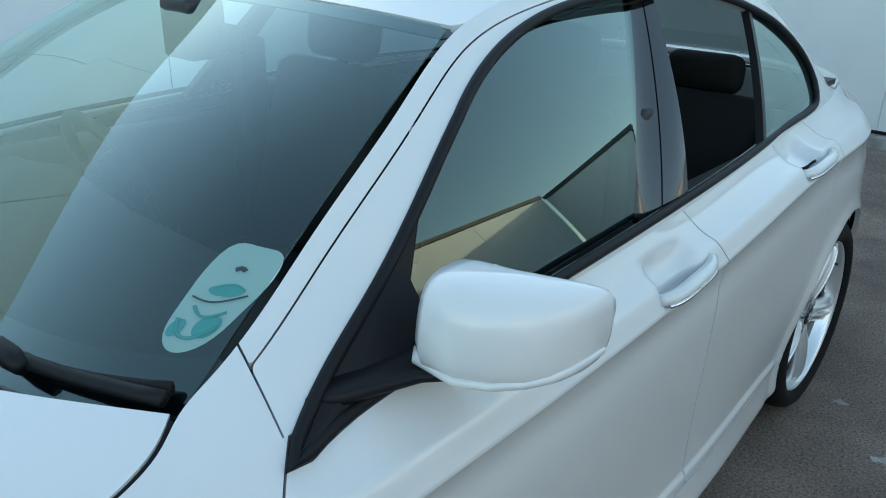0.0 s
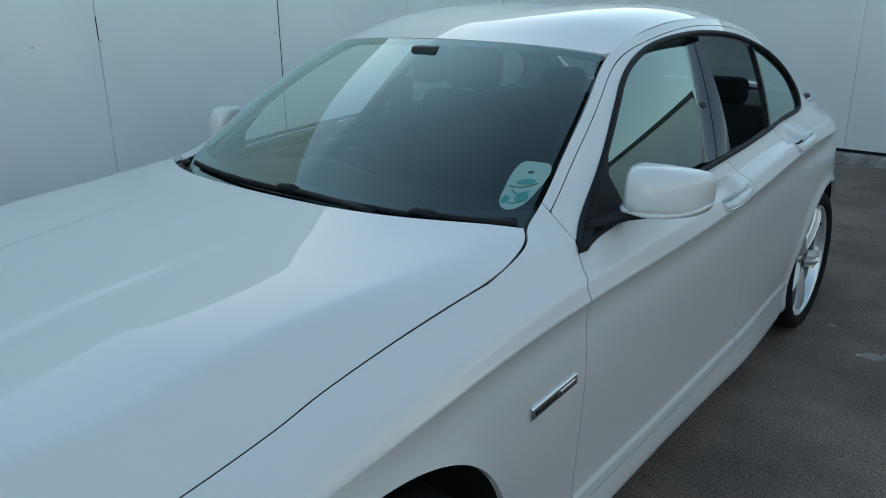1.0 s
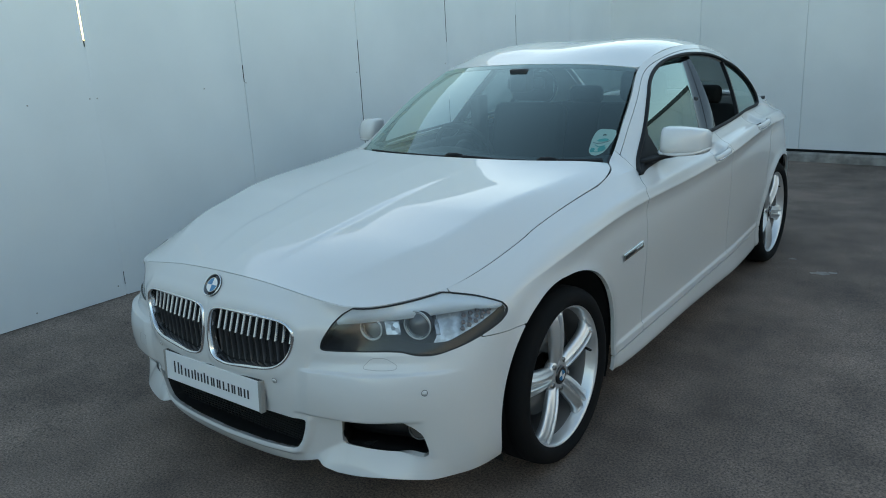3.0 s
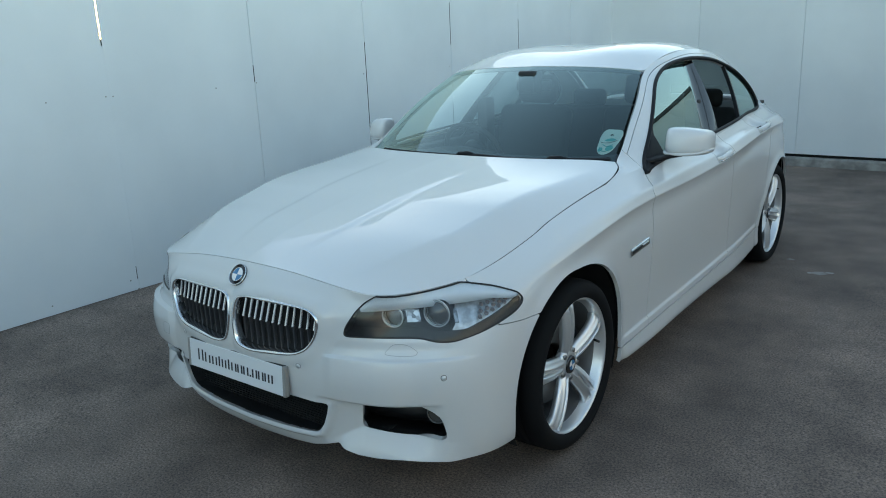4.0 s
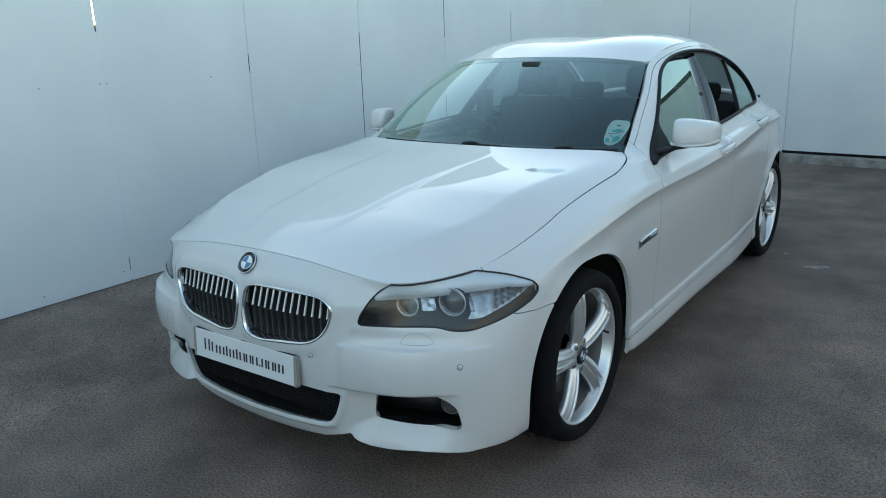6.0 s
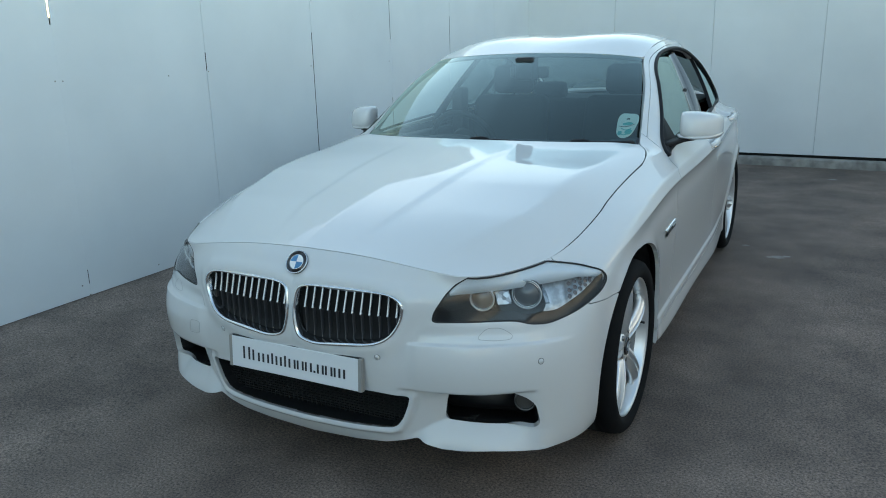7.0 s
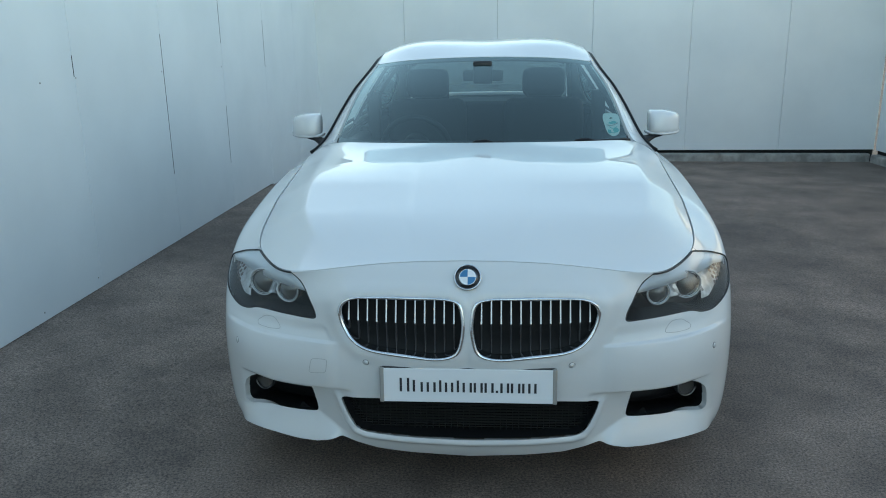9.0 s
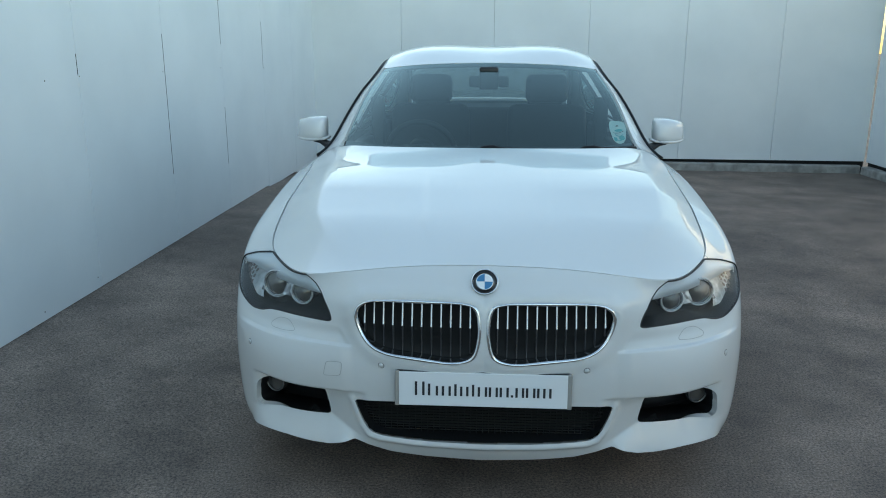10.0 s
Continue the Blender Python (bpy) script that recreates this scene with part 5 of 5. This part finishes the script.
first = new("wheel")
first["label"] = "silver five-double-spoke alloy wheel with black tyre"
build_wheel(first)
for ob in first.children:
    if ob.name.split(".")[0] in ("rim", "spoke", "web", "barrel"):
        ob.data.transform(Matrix.Diagonal((1, 1.07, 1.07, 1)))
first.parent = car
first.matrix_basis = pose(0.911, 0.020, 0.3375, 6, 0, 0)
for m in (pose(0.874, 2.968, 0.3375, 40, 0, 0), pose(-0.911, 0.020, 0.3375, 65, 0, 180), pose(-0.874, 2.968, 0.3375, 10, 0, 180)):
    copy_thing(first, m)

# arch liners and floor
for yc, sx in ((0, 1), (0, -1), (2.968, 1), (2.968, -1)):
    arc = [(yc + (0.018 if yc == 0 else 0.0) + (0.430 if yc == 0 else 0.392) * math.cos(a), 0.345 + (0.425 if yc == 0 else 0.392) * math.sin(a)) for a in np.linspace(-0.42, math.pi + 0.42, 30)]
    v = [(sx * x, y, z) for y, z in arc for x in (0.60, 0.885 if yc == 0 else 0.845)]
    f = grid_faces(30, 2) + [[2 * i for i in range(30)]]
    tidy("arch_liner", np.array(v), f, GAP, car)
box_part("underbody", (-0.78, 0.78, 0.40, 2.58, 0.195, 0.24), GAP, car)
box_part("underbody", (-0.58, 0.58, -0.70, 0.42, 0.22, 0.30), GAP, car)
box_part("underbody", (-0.58, 0.58, 2.56, 3.90, 0.24, 0.32), GAP, car)


# ---- mirrors, handles, wipers ----
def rounded_section(cx, cy, cz, hy, hz, power=3.2, n=28, slant=0.0):
    out = []
    for i in range(n):
        a = 2 * math.pi * i / n
        c, s = math.cos(a), math.sin(a)
        y = math.copysign(abs(c) ** (2 / power), c) * hy
        z = math.copysign(abs(s) ** (2 / power), s) * hz
        out.append((cx, cy + y + slant * z, cz + z))
    return out


def ball_points(points, name, mat, parent, r):
    v, f = tube(points, r, 10)
    return tidy(name, v, f, mat, parent)


MX, MY, MZ = 0.002, 0.122, 0.030
for sx in (1, -1):
    door = front_doors[0 if sx > 0 else 1]
    mirror = new("door_mirror")
    mirror.parent = car
    mirror["label"] = "white door mirror on a black foot"
    secs = []
    for x, cy, cz, hy, hz in ((0.860, 0.926, 1.050, 0.034, 0.050), (0.866, 0.923, 1.049, 0.056, 0.063), (0.885, 0.920, 1.047, 0.067, 0.0675), (0.935, 0.930, 1.045, 0.072, 0.0680), (0.975, 0.956, 1.041, 0.076, 0.0650), (1.005, 0.984, 1.037, 0.075, 0.0605), (1.022, 1.006, 1.034, 0.066, 0.0555), (1.031, 1.022, 1.031, 0.050, 0.0480), (1.035, 1.032, 1.029, 0.026, 0.034)):
        secs.append([(sx * (p[0] + MX), p[1] + MY, p[2] + MZ) for p in rounded_section(x, cy, cz, hy * 0.97, hz * 0.93, 3.2, 40, slant=0.15)])
    tidy("housing", *loft(secs), PAINT, mirror)
    g = [(sx * (x + MX), y + MY + 0.002, z + MZ) for x, y, z in ((0.885, 0.990, 0.998), (1.005, 1.040, 0.995), (1.010, 1.046, 1.068), (0.885, 0.996, 1.092))]
    g2 = [(a, b - 0.02, c) for a, b, c in g]
    tidy("mirror_glass", np.array(g + g2), [[0, 1, 2, 3], [7, 6, 5, 4], [0, 4, 5, 1], [1, 5, 6, 2], [2, 6, 7, 3], [3, 7, 4, 0]], REFLECTOR, mirror, smooth=False)
    chin = [[(sx * (p[0] + MX), p[1] + MY, p[2] + MZ) for p in rounded_section(x, cy + 0.004, cz + 0.006, hy * 0.84, hz * 0.95, 3.0, 28)] for x, cy, cz, hy, hz in ((0.850, 0.918, 0.992, 0.050, 0.007), (0.866, 0.910, 0.989, 0.064, 0.010), (0.935, 0.914, 0.986, 0.072, 0.011), (0.975, 0.938, 0.986, 0.074, 0.0105), (1.005, 0.968, 0.988, 0.074, 0.010), (1.024, 0.990, 0.991, 0.066, 0.009), (1.034, 1.006, 0.994, 0.050, 0.007), (1.038, 1.018, 0.996, 0.026, 0.004))]
    tidy("lower_edge", *loft(chin), PAINT, mirror)
    foot = [[(sx * p[0], p[1], p[2]) for p in rounded_section(x, cy, cz, hy, hz, 2.8, 20)] for x, cy, cz, hy, hz in ((0.815, 0.955, 0.998, 0.105, 0.020), (0.842, 0.972, 0.998, 0.085, 0.015), (0.862, 0.995, 1.002, 0.066, 0.012), (0.890, 1.022, 1.011, 0.050, 0.011), (0.925, 1.040, 1.013, 0.036, 0.008), (0.945, 1.046, 1.014, 0.016, 0.004))]
    tidy("foot", *loft(foot), SOOT, mirror)
    for (yc, zc), par in zip(HANDLES, ((front_doors, rear_doors))):
        par = par[0 if sx > 0 else 1]
        base, n = on_skin_side(yc, zc)
        x0 = float(on_skin_side(yc - 0.16, zc)[0][0])
        ln = 0.108
        pts, rad = [], []
        for a in np.linspace(-1, 1, 22):
            pts.append((sx * (x0 + 0.020 - 0.020 * a**4 * 1.0), yc + a * ln, zc - 0.004 + 0.010 * a))
            rad.append(0.0155 - 0.004 * a * a)
        h = tidy("door_handle", *tube(pts, rad, 12), PAINT, par, "painted pull handle with a chrome strip")
        pts2 = [(p[0] + sx * 0.011, p[1], p[2] - 0.010) for p in pts[1:-1]]
        tidy("chrome_strip", *tube(pts2, 0.0045, 8), CHROME, h)

for x0, x1, xp in ((-0.58, 0.34, 0.05), (0.10, 0.705, 0.53)):
    w = new("wiper")
    w.parent = car
    w["label"] = "black windscreen wiper"

    def scr(x, up):
        t, s = up, abs(x) / 0.735
        i, j = int(np.clip(t * 49, 0, 48)), int(np.clip(s * 39, 0, 38))
        p = WS[i, j].copy()
        p[0] = x
        return p + np.array((0, -0.010, 0.012))

    blade = [scr(x, 0.052 + 0.012 * (0.5 - abs((x - (x0 + x1) / 2) / (x1 - x0))) ) for x in np.linspace(x0, x1, 24)]
    bx = np.array(blade)
    blade = np.stack([bx[:, 0]] + [np.polyval(np.polyfit(bx[:, 0], bx[:, k], 3), bx[:, 0]) for k in (1, 2)], 1)
    tidy("blade", *tube(blade, 0.0075, 8, flat=1.4), SOOT, w)
    arm = [scr(x, 0.050 - 0.016 * k) + np.array((0, -0.008, 0.010)) for k, x in zip(np.linspace(0, 1, 10), np.linspace(xp - 0.05, x1 + 0.012, 10))]
    ax = np.array(arm)
    arm = list(np.stack([ax[:, 0]] + [np.polyval(np.polyfit(ax[:, 0], ax[:, k], 2), ax[:, 0]) for k in (1, 2)], 1))
    tidy("arm", *tube(arm, np.linspace(0.0100, 0.0125, 10), 10, flat=0.8), SOOT, w)
    tidy("joint", *tube([arm[0] + np.array((x_, 0.002, z_)) for x_, z_ in ((-0.045, -0.008), (-0.02, 0.0), (0.03, 0.002), (0.06, 0.0))], [0.007, 0.014, 0.0155, 0.010], 10), SOOT, w)
cowl_ = np.array([p for a_, b_ in zip(HOOD_REAR, np.array([WS_LOW[int(k_)] for k_ in np.linspace(0, 39, 60)])) for p in (a_ + (0, -0.02, -0.022), a_ + (0, 0.012, -0.030), 0.5 * (a_ + b_) + (0, 0, -0.035), b_ + (0, 0.02, -0.004))])
v, f = mirrored(*outward(cowl_, grid_faces(60, 4), (0, 0, 1)))
part_of("cowl", mesh_of("cowl", v, f), BLACK, car, "black scuttle panel below the windscreen")

# permit on the inside of the windscreen


def on_screen(x, z, into=0.004):
    d = (WS[..., 0] - x) ** 2 + (WS[..., 2] - z) ** 2
    a, b = np.unravel_index(np.argmin(d), d.shape)
    a, b = min(max(a, 1), 48), min(max(b, 1), 38)
    du, dv = (WS[a + 1, b] - WS[a - 1, b]) / 2, (WS[a, b + 1] - WS[a, b - 1]) / 2
    k = np.linalg.solve(np.array([du[[0, 2]], dv[[0, 2]]]).T, np.array([x, z]) - WS[a, b, [0, 2]])
    n = np.cross(du, dv)
    n = n / np.linalg.norm(n)
    n = n if n[2] > 0 else -n
    return WS[a, b] + k[0] * du + k[1] * dv - into * n


def on_glass(name, outline_, mat, parent, into):
    line = curve(outline_, 40, closed=True)
    ring_ = [on_screen(x, z, into) for x, z in line]
    v = np.array(ring_ + [np.mean(ring_, 0)])
    return tidy(name, v, [[i, (i + 1) % 40, 40] for i in range(40)], mat, parent, smooth=False)


permit = on_glass("permit", [(0.612, 1.136), (0.650, 1.140), (0.688, 1.131), (0.696, 1.112), (0.692, 1.080), (0.684, 1.056), (0.664, 1.043), (0.640, 1.045), (0.622, 1.060), (0.614, 1.085), (0.608, 1.118)], PAPER, windscreen, 0.006)
permit["label"] = "pale permit holder with teal print"
for cx, cz, rx_, rz_ in ((0.668, 1.066, 0.015, 0.010), (0.634, 1.062, 0.009, 0.008), (0.655, 1.098, 0.022, 0.005)):
    on_glass("print", [(cx + rx_ * math.cos(a_), cz + rz_ * math.sin(a_)) for a_ in np.linspace(0, 2 * math.pi, 9)[:-1]], TEAL, permit, 0.0052)
for mat_, pts_, r_ in ((TEAL, [(0.628, 1.070), (0.640, 1.058), (0.662, 1.056), (0.680, 1.068)], 0.0030), (TEAL, [(0.634, 1.082), (0.652, 1.074), (0.676, 1.080)], 0.0026), (INK, [(0.622, 1.090), (0.648, 1.087), (0.684, 1.096)], 0.0016), (TEAL, [(0.640, 1.100), (0.660, 1.104), (0.676, 1.100)], 0.0020), (INK, [(0.645, 1.117), (0.651, 1.119), (0.657, 1.117)], 0.0042)):
    line_ = np.array([on_screen(x, z, 0.0052) for x, z in curve(pts_, 14)])
    tidy("print", *tube(line_, r_, 6, flat=0.6), mat_, permit)

# ---- cabin ----
def soft_box(name, x0, x1, y0, y1, z0, z1, mat, parent, r=0.03, lean=0.0):
    bm = bmesh.new()
    box(bm, x0, x1, y0, y1, z0, z1)
    bmesh.ops.bevel(bm, geom=list(bm.edges), offset=r, segments=3, affect="EDGES", profile=0.5)
    if lean:
        c = Vector(((x0 + x1) / 2, (y0 + y1) / 2, z0))
        bm.transform(Matrix.Translation(c) @ pose(0, 0, 0, lean) @ Matrix.Translation(-c))
    return part(name, bm, mat, parent)


dash_sec = []
for x in np.linspace(-0.70, 0.70, 25):
    c = 1 - (abs(x) / 0.72) ** 4
    hump = 0.035 * math.exp(-(((x + 0.37) / 0.17) ** 2))
    dash_sec.append([(x, 0.72 + 0.05 * (1 - c), 0.945), (x, 0.86, 0.962 + 0.2 * hump), (x, 1.02, 0.965 + hump), (x, 1.10, 0.955 + hump), (x, 1.14, 0.92 + 0.5 * hump), (x, 1.12, 0.80), (x, 1.18, 0.66), (x, 1.10, 0.50)])
tidy("dashboard", np.array(dash_sec).reshape(-1, 3), grid_faces(25, 8), DASH, car)
for x in (-0.37, 0.37):
    seat = new("front_seat")
    seat.parent = car
    seat["label"] = "dark leather front seat"
    soft_box("cushion", x - 0.26, x + 0.26, 1.28, 1.80, 0.42, 0.58, CLOTH, seat, 0.05)
    soft_box("backrest", x - 0.25, x + 0.25, 1.72, 1.86, 0.55, 1.17, CLOTH, seat, 0.055, lean=-16)
    soft_box("headrest", x - 0.135, x + 0.135, 1.91, 2.02, 1.155, 1.335, CLOTH, seat, 0.045, lean=-8)
soft_box("rear_bench", -0.66, 0.66, 2.12, 2.62, 0.45, 0.62, CLOTH, car, 0.05)
soft_box("rear_backrest", -0.66, 0.66, 2.56, 2.72, 0.58, 1.09, CLOTH, car, 0.05, lean=-20)
for x in (-0.42, 0.42):
    soft_box("rear_headrest", x - 0.13, x + 0.13, 2.78, 2.86, 1.06, 1.185, CLOTH, car, 0.04)
box_part("parcel_shelf", (-0.66, 0.66, 2.80, 3.42, 1.04, 1.06), DASH, car)
wheel = new("steering_wheel")
wheel.parent = car
part("rim", ring(bmesh.new(), (-0.37, 1.22, 0.935), (0, 0.90, 0.42), 0.185, 0.016, 48, 10), DASH, wheel)
part("boss", disc(bmesh.new(), (-0.37, 1.225, 0.935), (0, 0.90, 0.42), 0.075, 0.05, 24), DASH, wheel)
for ang in (0, 180, 270):
    a = radians(ang)
    end = Vector((-0.37, 1.22, 0.935)) + Vector((math.cos(a) * 0.18, -0.42 * math.sin(a) * 0.18, 0.90 * math.sin(a) * 0.18))
    tidy("wheel_spoke", *tube([(-0.37, 1.225, 0.935), tuple(end)], 0.014, 8, flat=1.6), DASH, wheel)
soft_box("rear_view_mirror", -0.11, 0.11, 1.27, 1.30, 1.285, 1.345, BLACK, car, 0.012)
soft_box("mirror_stalk", -0.052, 0.052, 1.20, 1.29, 1.275, 1.395, BLACK, car, 0.012)
for sx in (-1, 1):
    for y0, y1 in ((0.80, 1.80), (1.82, 2.64)):
        tri = soft_box("door_lining", min(sx * 0.72, sx * 0.80), max(sx * 0.72, sx * 0.80), y0, y1, 0.30, 0.965 if y0 < 1 else 0.99, DASH, car, 0.02)
    soft_box("pillar_lining", min(sx * 0.66, sx * 0.74), max(sx * 0.66, sx * 0.74), 1.80, 1.90, 0.5, 1.20, DASH, car, 0.015)
floor_v = [(x, y, z) for y, z in ((0.75, 0.30), (2.55, 0.30), (2.60, 0.60), (3.40, 0.62)) for x in (-0.78, 0.78)]
tidy("cabin_floor", np.array(floor_v), grid_faces(4, 2), DASH, car)
box_part("bulkhead", (-0.74, 0.74, 0.66, 0.70, 0.25, 0.97), GAP, car)
lin = ROOF - np.array((0, 0, 0.03))
whole("headliner", lane(lin, 0.02, 0.02, 0.04), lin, LINER, 0.004, away=(0, 0, -1))
# roof aerial
secs = [[(p[0], 2.52 + y + p[1], z) for p in ((0.018 * k, 0.0), (0.010 * k, -0.02 * k), (-0.010 * k, -0.02 * k), (-0.018 * k, 0.0), (-0.006 * k, 0.05 * k), (0.006 * k, 0.05 * k))] for y, z, k in ((0.0, 1.450, 1.25), (0.010, 1.470, 1.0), (0.030, 1.492, 0.62), (0.052, 1.510, 0.25))]
tidy("roof_aerial", *loft(secs), PAINT, car)
